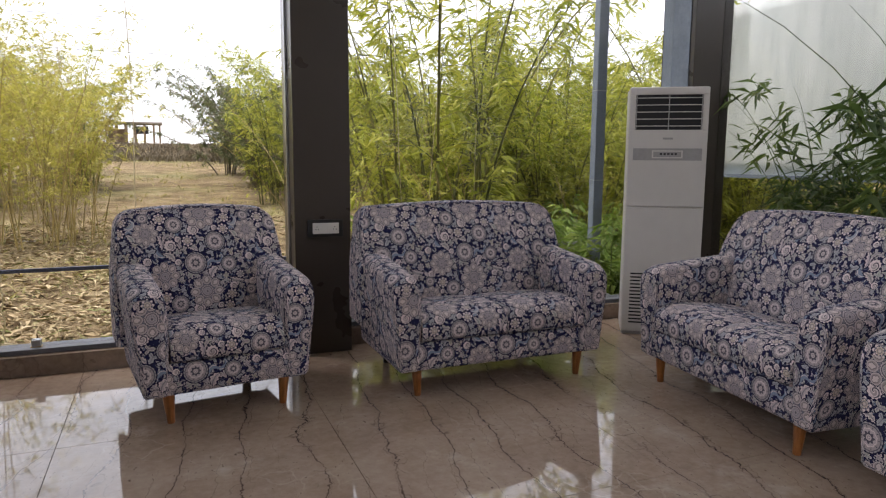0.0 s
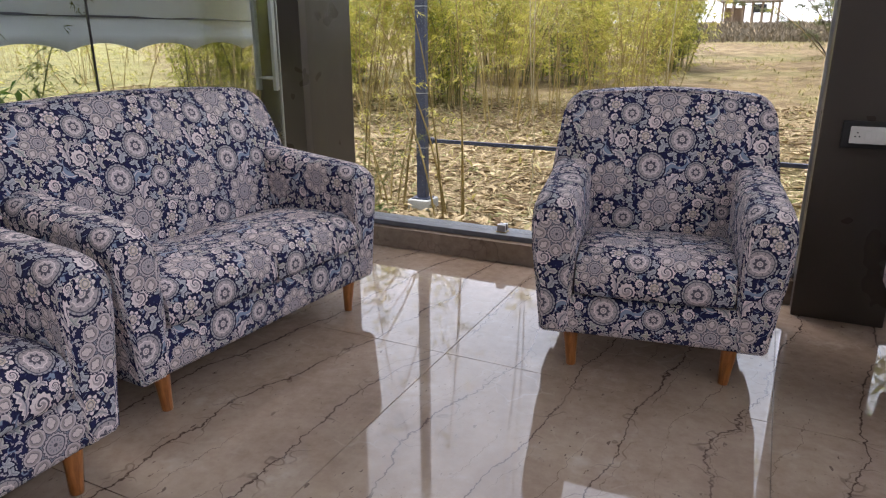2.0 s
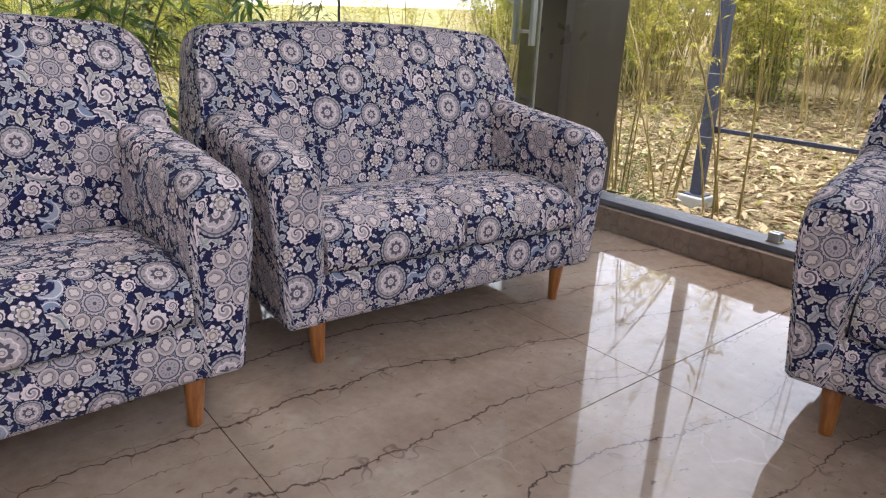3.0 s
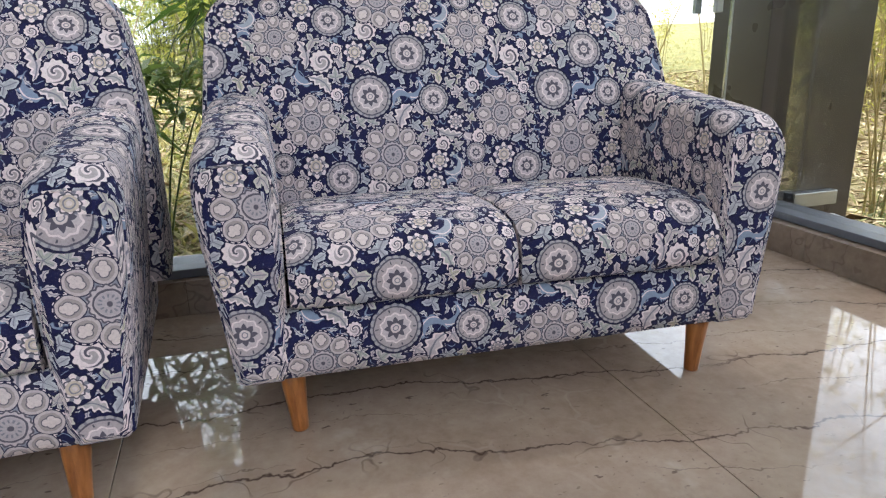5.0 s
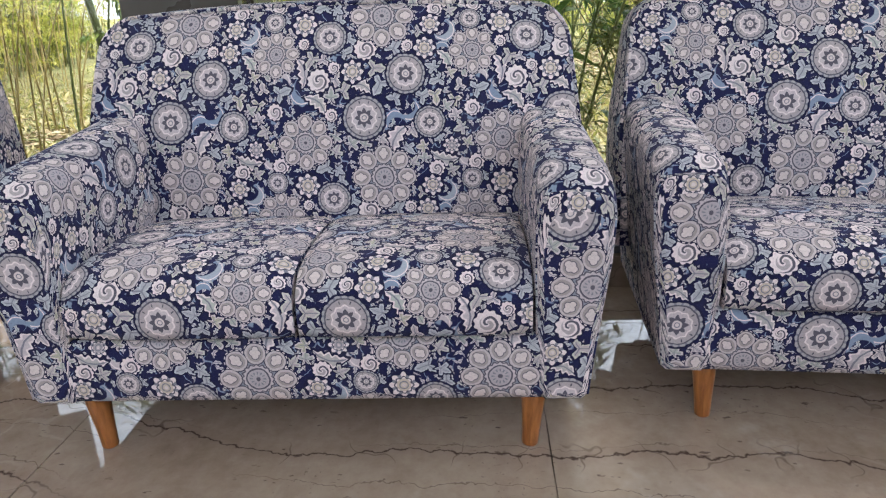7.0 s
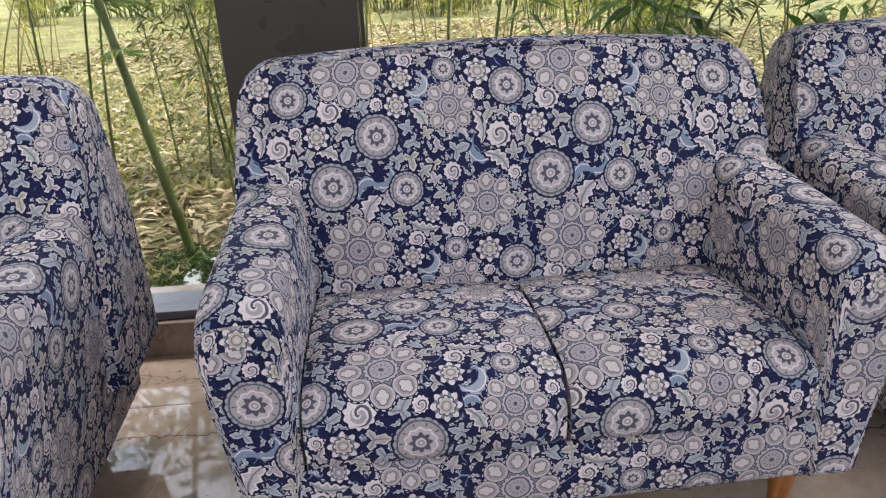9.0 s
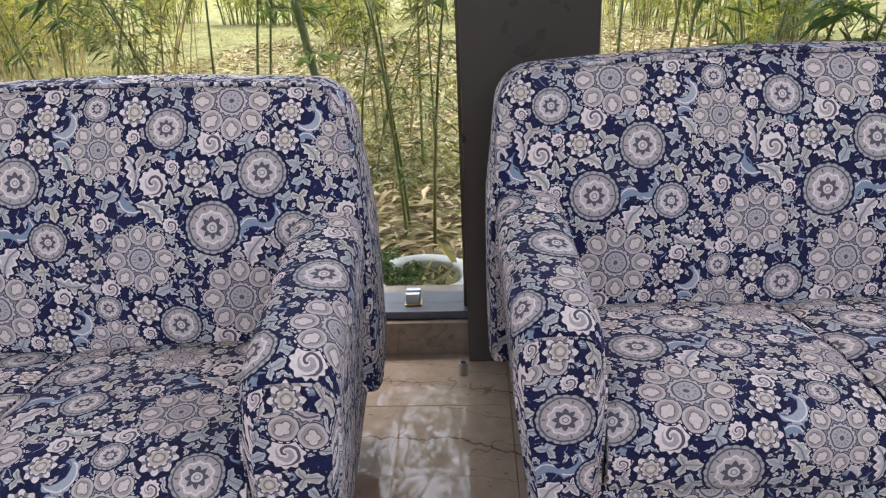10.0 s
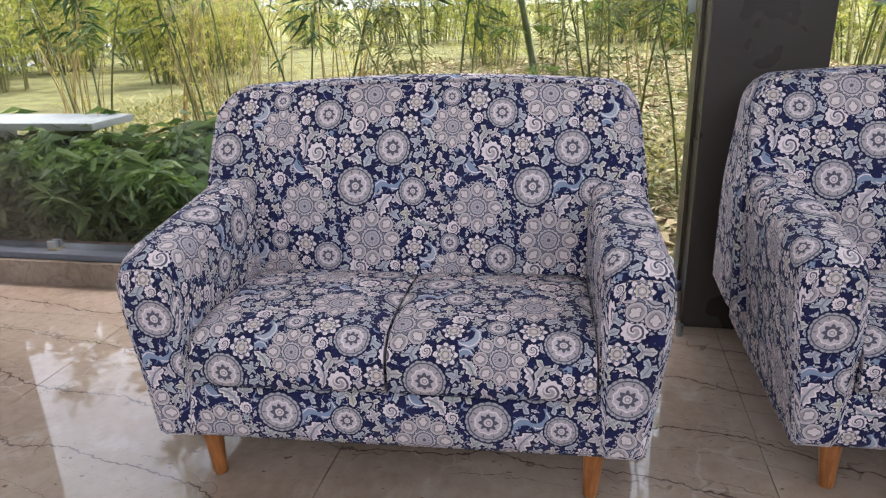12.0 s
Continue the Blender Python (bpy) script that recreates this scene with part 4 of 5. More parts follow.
# ---- things in the room ----
def air_conditioner():
    ob = thing("floor_standing_air_conditioner", "tall ivory floor-standing air conditioner with dark louvred outlet, in the corner", "air conditioner", m=pose(3.222, 3.978, 0, 0, 0, math.degrees(math.atan2(-0.307, 0.447))))
    w, d, h = 0.271, 0.34, 1.80
    bm = box(-w, w, 0.012, d, 0.02, h, 0.012)
    part("body", bm, M_AC, ob)
    part("plinth", box(-w + 0.01, w - 0.01, 0.02, d - 0.02, 0, 0.022), M_ACGREY, ob)
    z0, z1 = 1.50, 1.745
    top = part("top_panel", box(-w + 0.004, w - 0.004, -0.004, 0.014, z1, h - 0.004, 0.005), M_AC, ob)
    for s in (-1, 1):
        part("side_strip", box(min(s * 0.228, s * (w - 0.004)), max(s * 0.228, s * (w - 0.004)), -0.004, 0.014, z0, z1, 0.003), M_AC, ob)
    # near-black plate paints the shade behind the louvres
    outlet = part("air_outlet", box(-0.228, 0.228, 0.006, 0.0125, z0, z1), M_DARK, ob, "near-black plate painting the shade inside the air outlet")
    for i in range(5):
        z = z0 + (i + 0.55) * (z1 - z0) / 5
        part("louvre", box(-0.226, 0.226, -0.002, 0.008, z - 0.0028, z + 0.0028, 0.001), M_AC, outlet)
    for x in (-0.222, 0, 0.222):
        part("divider", box(x - 0.003, x + 0.003, -0.003, 0.006, z0, z1, 0.001), M_ACGREY, outlet)
    panel = part("front_panel", box(-w + 0.004, w - 0.004, -0.004, 0.014, 0.955, z0, 0.005), M_AC, ob)
    part("lower_panel", box(-w + 0.004, w - 0.004, -0.004, 0.014, 0.04, 0.947, 0.005), M_AC, ob)
    band = part("display_band", box(-0.235, 0.235, -0.0065, -0.003, 1.285, 1.37, 0.001), M_ACGREY, ob, "grey display band")
    part("display", box(-0.105, 0.105, -0.0085, -0.006, 1.30, 1.355, 0.001), M_AC, band)
    part("display_window", box(-0.095, 0.095, -0.0098, -0.008, 1.308, 1.347), M_ACGREY, band)
    for i in range(5):
        part("mark", box(-0.05 + i * 0.025, -0.034 + i * 0.025, -0.0108, -0.0095, 1.324, 1.336), M_DARK, band)
    part("badge", box(-0.035, 0.035, -0.0062, -0.0035, 1.432, 1.446, 0.001), M_ACGREY, ob)
    # intake slots low on the front, their shade painted as dark strips
    for i in range(15):
        z = 0.09 + i * 0.026
        part("intake_slot", box(-w + 0.055, w - 0.055, -0.0052, -0.0036, z, z + 0.011), M_DARK, ob)


def socket_plate():
    ob = thing("wall_socket", "white twin power socket plate on a black box on the column", "socket", m=pose(0.852, 4.42, 0.835))
    part("back_box", box(-0.115, 0.115, -0.022, 0.001, -0.056, 0.056, 0.004), M_BLACK, ob)
    plate = part("plate", box(-0.085, 0.085, -0.031, -0.020, -0.035, 0.035, 0.004), M_WHITE, ob)
    for x in (-0.058, 0.058):
        # dark discs paint the shade in the pin holes
        for dx, dz in ((-0.008, -0.006), (0.008, -0.006), (0, 0.010)):
            part("pin_hole", rod((x + dx, -0.0318, dz), (x + dx, -0.029, dz), 0.0032, sides=8), M_DARK, plate)
    for x in (-0.02, 0.02):
        part("switch", box(x - 0.012, x + 0.012, -0.034, -0.030, -0.018, 0.018, 0.002), M_WHITE, plate)


def pipe_stub():
    ob = thing("pipe_stub", "short cut grey pipe standing up from the floor by the column", "pipe", m=pose(-1.974, 0.84, 0))
    bm = bmesh.new()
    rings = [(0, 0.014), (0.045, 0.014), (0.045, 0.010), (0.005, 0.010)]
    loops = [[bm.verts.new((r * math.cos(a * math.pi / 7), r * math.sin(a * math.pi / 7), z)) for a in range(14)] for z, r in rings]
    for lo, hi in zip(loops, loops[1:]):
        for k in range(14):
            bm.faces.new((lo[k], lo[(k + 1) % 14], hi[(k + 1) % 14], hi[k]))
    part("pipe", bm, M_STEEL, ob)


air_conditioner(), socket_plate(), pipe_stub()


# ---- outdoors ----
def land(x, y):
    """Height of the ground: level by the house, a step lower beyond it, rising to a bank far off."""
    d = max(0.0, min(1.0, (y - 4.95) / 1.9))
    z = -0.44 * d * d * (3 - 2 * d) + 1.34 * max(0.0, min(1.0, (y - 9.5) / 26.5)) ** 1.2
    z += 1.3 * (1 / (1 + math.exp(-(y - 44) / 2.2))) + 0.012 * max(0, y - 50)
    z += 0.10 * (noise.noise((x * 0.15, y * 0.15, 0)) + 0.4 * noise.noise((x * 0.6, y * 0.6, 3))) * min(1, max(0, (math.hypot(x - 1, y) - 6) / 6))
    return z - 0.01


def ground():
    verts, faces = [], []
    n = 150
    reach = [math.copysign(abs(i / (n / 2)) ** 2.6 * 2500 + abs(i) * 0.22, i) for i in range(-n // 2, n // 2 + 1)]
    for y in reach:
        for x in reach:
            inside = LEFT - 0.3 < x < RIGHT + 0.3 and BACK - 0.3 < y < FAR + 0.3
            verts.append((x, y, -0.3 if inside else (land(x, y) if max(abs(x), abs(y)) < 300 else 3.0)))
    m = n + 1
    for i in range(n):
        for k in range(n):
            faces.append((i * m + k, i * m + k + 1, (i + 1) * m + k + 1, (i + 1) * m + k))
    tagged(new("ground", mesh_of("ground", verts, faces, M_EARTH)), "dry straw-coloured grass ground rising to a bank", "ground", kind="structure")


def outside(x, y, by=0.35):
    return not (LEFT - by < x < RIGHT + by and BACK - by < y < FAR + by)


def litter():
    rng = random.Random(5)
    for count, rmax, size in ((42000, 5.0, 0.085), (60000, 15, 0.17)):
        verts, faces = [], []
        while len(faces) < count:
            x, y = rng.uniform(-2.5 - rmax, 3.5 + rmax * 0.15), rng.uniform(-4.5, 4.8 + rmax * 0.8)
            if not outside(x, y, 0.12) or (x > 4.5 and y < 3.5):
                continue
            a = rng.uniform(0, 6.283)
            way = Vector((math.cos(a), math.sin(a), rng.uniform(-0.05, 0.45)))
            side = Vector((-way.y, way.x, rng.uniform(-0.4, 0.4)))
            s = size * rng.uniform(0.5, 1.4)
            blade(verts, faces, Vector((x, y, land(x, y) + rng.uniform(0.004, 0.03))), way, side, s, s * rng.uniform(0.06, 0.13))
        tagged(new("leaf_litter", mesh_of("leaf_litter", verts, faces, M_STRAW, smooth=False)), "fallen dry bamboo leaves and straw on the ground", "leaf litter", kind="stuff")


def weeds():
    """Low yellow-green weeds and stubble, thinning with distance."""
    rng = random.Random(19)
    for count, rmax, size in ((34000, 9, 0.075), (34000, 34, 0.20), (70000, 6, 0.12)):
        verts, faces = [], []
        while len(faces) < count:
            x, y = (rng.uniform(-10, -2.4), rng.uniform(-6, 6)) if rmax == 6 else (rng.uniform(-3 - rmax, 5 + rmax * 0.3), rng.uniform(-7, 5 + rmax))
            if not outside(x, y, 0.25) or (x > 5 and y < 4):
                continue
            if noise.noise((x * 0.45, y * 0.45, 8)) < (-0.12 if x > -2.5 else -0.3):
                continue
            a = rng.uniform(0, 6.283)
            way = Vector((math.cos(a) * 0.9, math.sin(a) * 0.9, rng.uniform(0.2, 1.3))).normalized()
            s = size * rng.uniform(0.5, 1.5)
            blade(verts, faces, Vector((x, y, land(x, y))), way, Vector((-math.sin(a), math.cos(a), 0.2)), s, s * 0.07)
        tagged(new("weeds", mesh_of("weeds", verts, faces, M_WEED, smooth=False)), "low yellow-green weeds and stubble on the ground", "weeds", kind="stuff")


def grass_tufts():
    rng = random.Random(9)
    verts, faces = [], []
    for _ in range(900):
        x, y = rng.uniform(-14, 9), rng.uniform(-7, 18)
        if not outside(x, y, 0.5):
            continue
        z, big = land(x, y), rng.uniform(0.5, 1.3)
        for _ in range(14):
            a = rng.uniform(0, 6.283)
            way = Vector((math.cos(a) * 0.5, math.sin(a) * 0.5, 1)).normalized()
            blade(verts, faces, Vector((x + rng.gauss(0, 0.05), y + rng.gauss(0, 0.05), z - 0.01)), way, Vector((-math.sin(a), math.cos(a), 0)), rng.uniform(0.08, 0.24) * big, 0.004)
    tagged(new("dry_grass", mesh_of("dry_grass", verts, faces, M_STRAW, smooth=False)), "thin tufts of dry yellow grass", "grass", kind="stuff")


def bamboo_meshes(seed, culms, height, spread, leaves, leaf, thick, bare=0.15, lean=0.16, broad=1.0):
    """Meshes of a clump: arching canes with side twigs, and its leaves."""
    rng = random.Random(seed)
    cv, cf, lv, lf = [], [], [], []
    per = max(1, leaves // culms)
    for _ in range(culms):
        a, r = rng.uniform(0, 6.283), spread * rng.uniform(0, 1) ** 0.6
        base = Vector((r * math.cos(a), r * math.sin(a), -0.05))
        out = Vector((math.cos(a) + rng.gauss(0, 0.6), math.sin(a) + rng.gauss(0, 0.6), 0)) * lean
        h = height * rng.uniform(0.6, 1.05)
        path = [base + Vector((0, 0, h * s)) + out * h * (0.5 * s + 1.1 * s ** 2.5) - Vector((0, 0, h * 0.10 * s ** 4)) for s in [i / 9 for i in range(10)]]
        tube(cv, cf, path, [thick * (1 - 0.85 * i / 9) for i in range(10)], 5)
        made = 0
        while made < per:
            s = bare + (1 - bare) * rng.uniform(0, 1) ** 0.8
            i = min(8, int(s * 9))
            root = path[i].lerp(path[i + 1], s * 9 - i)
            b = rng.uniform(0, 6.283)
            reach = h * rng.uniform(0.05, 0.16) * (1.1 - 0.5 * s)
            twig = Vector((math.cos(b), math.sin(b), rng.uniform(-0.1, 0.9))).normalized()
            tip = root + twig * reach - Vector((0, 0, reach * 0.2))
            tube(cv, cf, [root, root.lerp(tip, 0.55) + Vector((0, 0, reach * 0.06)), tip], [thick * 0.22, thick * 0.16, thick * 0.06], 3)
            for _ in range(rng.randint(7, 12)):
                q = rng.uniform(0.25, 1.05)
                c = b + rng.gauss(0, 0.8)
                way = Vector((math.cos(c), math.sin(c), rng.uniform(-0.75, 0.35))).normalized()
                side = way.cross(Vector((rng.gauss(0, 0.5), rng.gauss(0, 0.5), 1))).normalized()
                l = leaf * rng.uniform(0.55, 1.25)
                blade(lv, lf, root.lerp(tip, q) + Vector((rng.gauss(0, 0.02), rng.gauss(0, 0.02), rng.gauss(0, 0.02))) * (leaf / 0.1), way, side, l, l * broad * rng.uniform(0.075, 0.11))
                made += 1
    return (cv, cf), (lv, lf)


def bamboo_kind(seed, name, label, material, cane_mat, *args, **kw):
    (cv, cf), (lv, lf) = bamboo_meshes(seed, *args, **kw)
    ob = thing(name, label, "bamboo" if "bamboo" in name else "shrub", "planting outside")
    child("canes", mesh_of("canes", cv, cf, cane_mat), ob)
    child("leaves", mesh_of("leaves", lv, lf, material, smooth=False), ob)
    return ob


def scatter(kinds, places, seed):
    rng = random.Random(seed)
    used = set()
    for i, (x, y, s) in enumerate(places):
        k = kinds[i % len(kinds)]
        m = pose(x, y, land(x, y) - 0.02, 0, 0, rng.uniform(0, 360)) @ Matrix.Diagonal((s, s, s * rng.uniform(0.92, 1.08), 1))
        if k in used:
            copy_thing(k, m)
        else:
            k.matrix_basis = m
            used.add(k)


ground(), litter(), weeds(), grass_tufts()

LUSH = "clump of yellow-green bamboo with thin arching canes"
lush = [bamboo_kind(20 + i, "bamboo_clump", LUSH, M_LEAF, M_CANE, 18, 4.0, 0.6, 5600, 0.145, 0.019, bare=0.10) for i in range(3)]
rng = random.Random(77)
places = []
# grove behind the far glass
for k in range(34):
    y = rng.uniform(7.6, 14.5)
    places.append((0.27 * y + 0.4 + rng.uniform(0, 1) * (1.5 + 0.55 * y), y, rng.uniform(0.85, 1.25)))
# grove to the left of the path, and along the left side
hedge = []
for k in range(80):
    y = rng.uniform(13, 27)
    (places if k % 5 == 0 else hedge).append((-0.085 * y - 0.5 - 11 * rng.uniform(0, 1) ** 1.25, y, rng.uniform(0.85, 1.2)))
for k in range(12):
    y = rng.uniform(19, 27)
    places.append((y * rng.uniform(0.12, 0.26), y, rng.uniform(1.0, 1.3)))
for k in range(18):
    places.append((rng.uniform(-26, -15), rng.uniform(-12, 10), rng.uniform(0.8, 1.15)))
for k in range(10):
    places.append((rng.uniform(-24, -13), rng.uniform(-18, -7), rng.uniform(0.7, 1.0)))
for k in range(16):
    hedge.append((rng.uniform(-30, -15), rng.uniform(12, 24), rng.uniform(0.8, 1.1)))
for k in range(9):
    a, d = radians(rng.uniform(205, 232)), rng.uniform(15, 22)
    places.append((0.5 + d * math.cos(a), 0.46 + d * math.sin(a), rng.uniform(0.9, 1.2)))
for k in range(22):
    places.append((rng.uniform(-31, -23), -22 + k * 1.5, rng.uniform(1.0, 1.3)))
# behind the right glass
for k in range(9):
    places.append((rng.uniform(8.5, 13), rng.uniform(-5, 8), rng.uniform(0.9, 1.2)))
scatter(lush, places, 3)
OPEN = "thin pale yellow-green bamboo with upright canes and small leaves"
airy = [bamboo_kind(160 + i, "thin_bamboo", OPEN, M_LEAF_YELLOW, M_CANE_DRY, 9, 4.5, 0.6, 3300, 0.105, 0.013, bare=0.27, lean=0.16) for i in range(3)]
for k in range(3):
    a, d = radians(rng.uniform(205, 230)), rng.uniform(11, 14)
    hedge.append((0.5 + d * math.cos(a), 0.46 + d * math.sin(a), rng.uniform(0.7, 0.95)))
scatter(airy, hedge, 13)

THIN = "sparse young bamboo with bare yellowish canes and few leaves"
thin = [bamboo_kind(40 + i, "young_bamboo", THIN, M_LEAF_YELLOW, M_CANE_DRY, 6, 3.1, 0.22, 520, 0.06, 0.011, bare=0.25, lean=0.2) for i in range(3)]
places = [(-1.9, 6.4, 1.0), (-3.0, 7.1, 0.95), (-2.6, 5.9, 0.8), (-4.2, 6.2, 1.0), (-3.9, 3.1, 0.9), (-5.2, 4.4, 1.0), (-4.6, 1.7, 0.85), (-5.6, 0.2, 0.95), (-6.8, 2.4, 1.0),
          (-4.4, -1.3, 0.8), (-6.2, -2.1, 1.0), (-7.4, -0.6, 1.0), (-5.1, -3.3, 0.9), (-8.4, 3.6, 1.1), (-7.6, -4.2, 1.0), (-6.4, 6.6, 1.0), (-9.0, 1.2, 1.1), (-8.8, -2.8, 1.1), (-6.0, -5.2, 0.9), (-7.8, -6.4, 1.0), (-5.4, -4.4, 0.85), (-9.6, -5.4, 1.0), (-4.6, -2.5, 0.75), (-6.9, -3.2, 0.9), (2.9, 6.6, 0.9), (1.5, 7.2, 1.0), (4.6, 7.0, 1.0)]
scatter(thin, places, 4)

NEAR = "bamboo with slim green canes and many fine dark leaves"
near = [bamboo_kind(60 + i, "green_bamboo", NEAR, M_LEAF_OLIVE, M_CULM, 3, 3.0, 0.20, 2400, 0.062, 0.011, bare=0.12, lean=0.20) for i in range(2)]
scatter(near, [(-3.1, 2.35, 0.95), (-3.35, 0.70, 0.95), (-4.4, 0.1, 0.9), (-3.5, 3.6, 0.85), (-2.95, -0.3, 0.8), (5.3, 0.8, 0.8), (-2.4, 5.66, 0.34)], 6)

OVER = "overhanging bamboo with bare green canes and broad drooping leaves"
over = [bamboo_kind(200 + i, "overhanging_bamboo", OVER, M_LEAF_DEEP, M_CULM, 3, 3.3, 0.22, 1000, 0.14, 0.011, bare=0.45, lean=0.2) for i in range(2)]
scatter(over, [(-4.6, 0.55, 1.0), (-4.1, 1.15, 0.95), (-3.6, 1.75, 1.0), (-3.7, 2.45, 1.05), (-4.1, -0.5, 1.0), (-3.8, -1.3, 0.95), (-4.3, -2.3, 1.0), (-4.0, -3.2, 1.0)], 61)

BUSH = "low leafy dark green bamboo bush beside the glass wall"
bush = [bamboo_kind(80 + i, "leafy_bush", BUSH, M_LEAF_DEEP, M_CANE_GREEN, 22, 0.85, 0.32, 1900, 0.165, 0.006, bare=0.05, lean=0.5, broad=1.9) for i in range(2)]
# the row at x 5 runs on unseen, added to dim light from the right
scatter(bush, [(-2.66, 0.5, 0.20), (-2.80, 0.36, 0.17), (-2.86, -1.75, 0.85), (-2.72, -1.6, 0.75), (-2.75, -1.3, 0.6), (-2.86, -2.9, 0.9), (-3.0, -1.95, 0.9), (5.4, 3.4, 1.5), (5.45, 2.6, 1.5), (5.4, 4.2, 1.5), (5.5, 1.8, 1.5), (5.0, 3.9, 1.15), (5.05, 3.0, 1.3), (5.0, 2.0, 1.3), (5.0, 4.8, 1.1), (-2.45, 5.75, 0.85), (-2.75, 5.55, 0.7), (5.0, 1.0, 1.2), (5.25, 3.5, 1.5), (5.3, 2.5, 1.6), (5.4, 1.5, 1.6), (5.5, 3.0, 1.7), (5.3, 0.0, 1.5), (5.3, -1.0, 1.5), (5.5, 4.4, 1.5)], 7)

DENSE = "dense dark green broad-leaved bush in front of the slab bench"
dense = [bamboo_kind(180 + i, "dense_bush", DENSE, M_LEAF_DEEP, M_CANE_GREEN, 26, 0.95, 0.26, 1500, 0.17, 0.006, bare=0.05, lean=0.24, broad=1.8) for i in range(2)]
scatter(dense, [(-2.78, -1.75, 0.78), (-2.80, -2.05, 0.88), (-2.78, -2.4, 0.92), (-2.82, -2.75, 0.95), (-2.84, -3.1, 0.95), (-2.72, -1.5, 0.62), (-2.66, -2.2, 0.75), (-2.66, -2.6, 0.85), (-2.62, -2.95, 0.9), (-2.7, -3.0, 1.0)], 33)

FRESH = "fresh green leafy bamboo shoots beside the slab bench"
fresh = [bamboo_kind(140 + i, "bamboo_shoots", FRESH, M_LEAF_FRESH, M_CANE_GREEN, 20, 1.25, 0.34, 1900, 0.16, 0.007, bare=0.1, lean=0.42, broad=1.4) for i in range(2)]
scatter(fresh, [(3.55, 6.25, 0.95), (3.95, 5.75, 0.95), (3.0, 6.55, 1.0), (3.4, 6.8, 1.0), (4.3, 6.1, 1.0)], 27)

BROAD = "slender bamboo with broad dark green leaves against the pale sheet"
broad = [bamboo_kind(120 + i, "broad_leaved_bamboo", BROAD, M_LEAF_DEEP, M_CANE_GREEN, 6, 2.3, 0.25, 230, 0.23, 0.008, bare=0.3, lean=0.2) for i in range(2)]
scatter(broad, [(4.75, 3.75, 0.95), (4.8, 3.15, 1.05), (4.8, 2.55, 1.1), (4.85, 1.9, 1.0), (5.1, 3.4, 1.15), (4.7, 2.85, 0.85), (4.95, 2.2, 1.1), (4.72, 3.45, 0.8), (4.9, 3.9, 1.0), (5.2, 2.9, 1.0), (5.3, 2.3, 1.1), (5.15, 3.7, 0.9), (5.4, 3.3, 1.1), (-3.1, 2.9, 0.75), (-3.0, 2.0, 0.8)], 17)

SHRUB = "grey-green shrubby tree on the far bank"
shrub = [bamboo_kind(90 + i, "shrub_tree", SHRUB, M_LEAF_GREY, M_TWIG, 11, 4.6, 0.6, 6000, 0.20, 0.04, bare=0.15, lean=0.4) for i in range(2)]
scatter(shrub, [(2.4, 30, 0.8), (3.2, 24, 0.95), (4.4, 21, 1.0), (2.6, 36, 1.0), (3.6, 30, 1.2), (5.5, 26, 1.0), (-4.6, 30, 1.0), (-6.5, 27, 1.1), (6.5, 20, 1.0), (4.0, 18.5, 0.7), (5.4, 16.5, 0.8)], 8)


def stout_culm():
    """One thick jointed bamboo cane that leans away from the glass, with leafy twigs at its joints."""
    rng = random.Random(31)
    ob = thing("bamboo_cane", "stout green bamboo cane leaning from the kerb ring", "bamboo", "planting outside")
    foot, bend, tip = Vector((-2.96, 0.39, -0.05)), Vector((-3.16, 0.12, 1.2)), Vector((-3.42, -0.19, 2.6))
    line, radii = [], []
    for i in range(14):
        for ds, swell in ((0.0, 1.0), (0.42, 1.12), (0.5, 1.22), (0.58, 1.05)):
            u = min(1.0, (i + ds) / 14)
            line.append(foot.lerp(bend, u * 2) if u < 0.5 else bend.lerp(tip, u * 2 - 1))
            radii.append(0.0225 * (1 - 0.55 * u) * swell)
    cv, cf, tv, tf, lv, lf = [], [], [], [], [], []
    tube(cv, cf, line, radii, 10)
    for i in range(5, 14):
        root = line[i * 4 + 2]
        for _ in range(2):
            a = rng.uniform(0, 6.283)
            end = root + Vector((math.cos(a), math.sin(a), rng.uniform(-0.2, 0.7))) * rng.uniform(0.10, 0.22)
            tube(tv, tf, [root, root.lerp(end, 0.5) + Vector((0, 0, 0.015)), end], [0.003, 0.0022, 0.001], 4)
            for _ in range(22):
                c = a + rng.gauss(0, 0.9)
                way = Vector((math.cos(c), math.sin(c), rng.uniform(-0.6, 0.4))).normalized()
                size = rng.uniform(0.035, 0.085)
                blade(lv, lf, root.lerp(end, rng.uniform(0.2, 1.0)), way, way.cross(Vector((0.2, 0.3, 1))).normalized(), size, size * 0.1)
    child("cane", mesh_of("cane", cv, cf, M_CULM), ob)
    child("twigs", mesh_of("twigs", tv, tf, M_CANE), ob)
    child("leaves", mesh_of("leaves", lv, lf, M_LEAF_FRESH, smooth=False), ob)


def bank_brush():
    """Dry brown scrub on the face of the bank."""
    rng = random.Random(12)
    verts, faces = [], []
    for _ in range(14000):
        x, y = rng.uniform(-14, 18), rng.uniform(37, 47)
        a = rng.uniform(0, 6.283)
        way = Vector((math.cos(a) * 0.4, math.sin(a) * 0.4, 1)).normalized()
        blade(verts, faces, Vector((x, y, land(x, y))), way, Vector((1, 0, 0)), rng.uniform(0.15, 0.5), 0.035)
    tagged(new("dry_scrub", mesh_of("dry_scrub", verts, faces, M_TWIG, smooth=False)), "brown dry scrub on the bank", "scrub", kind="stuff")


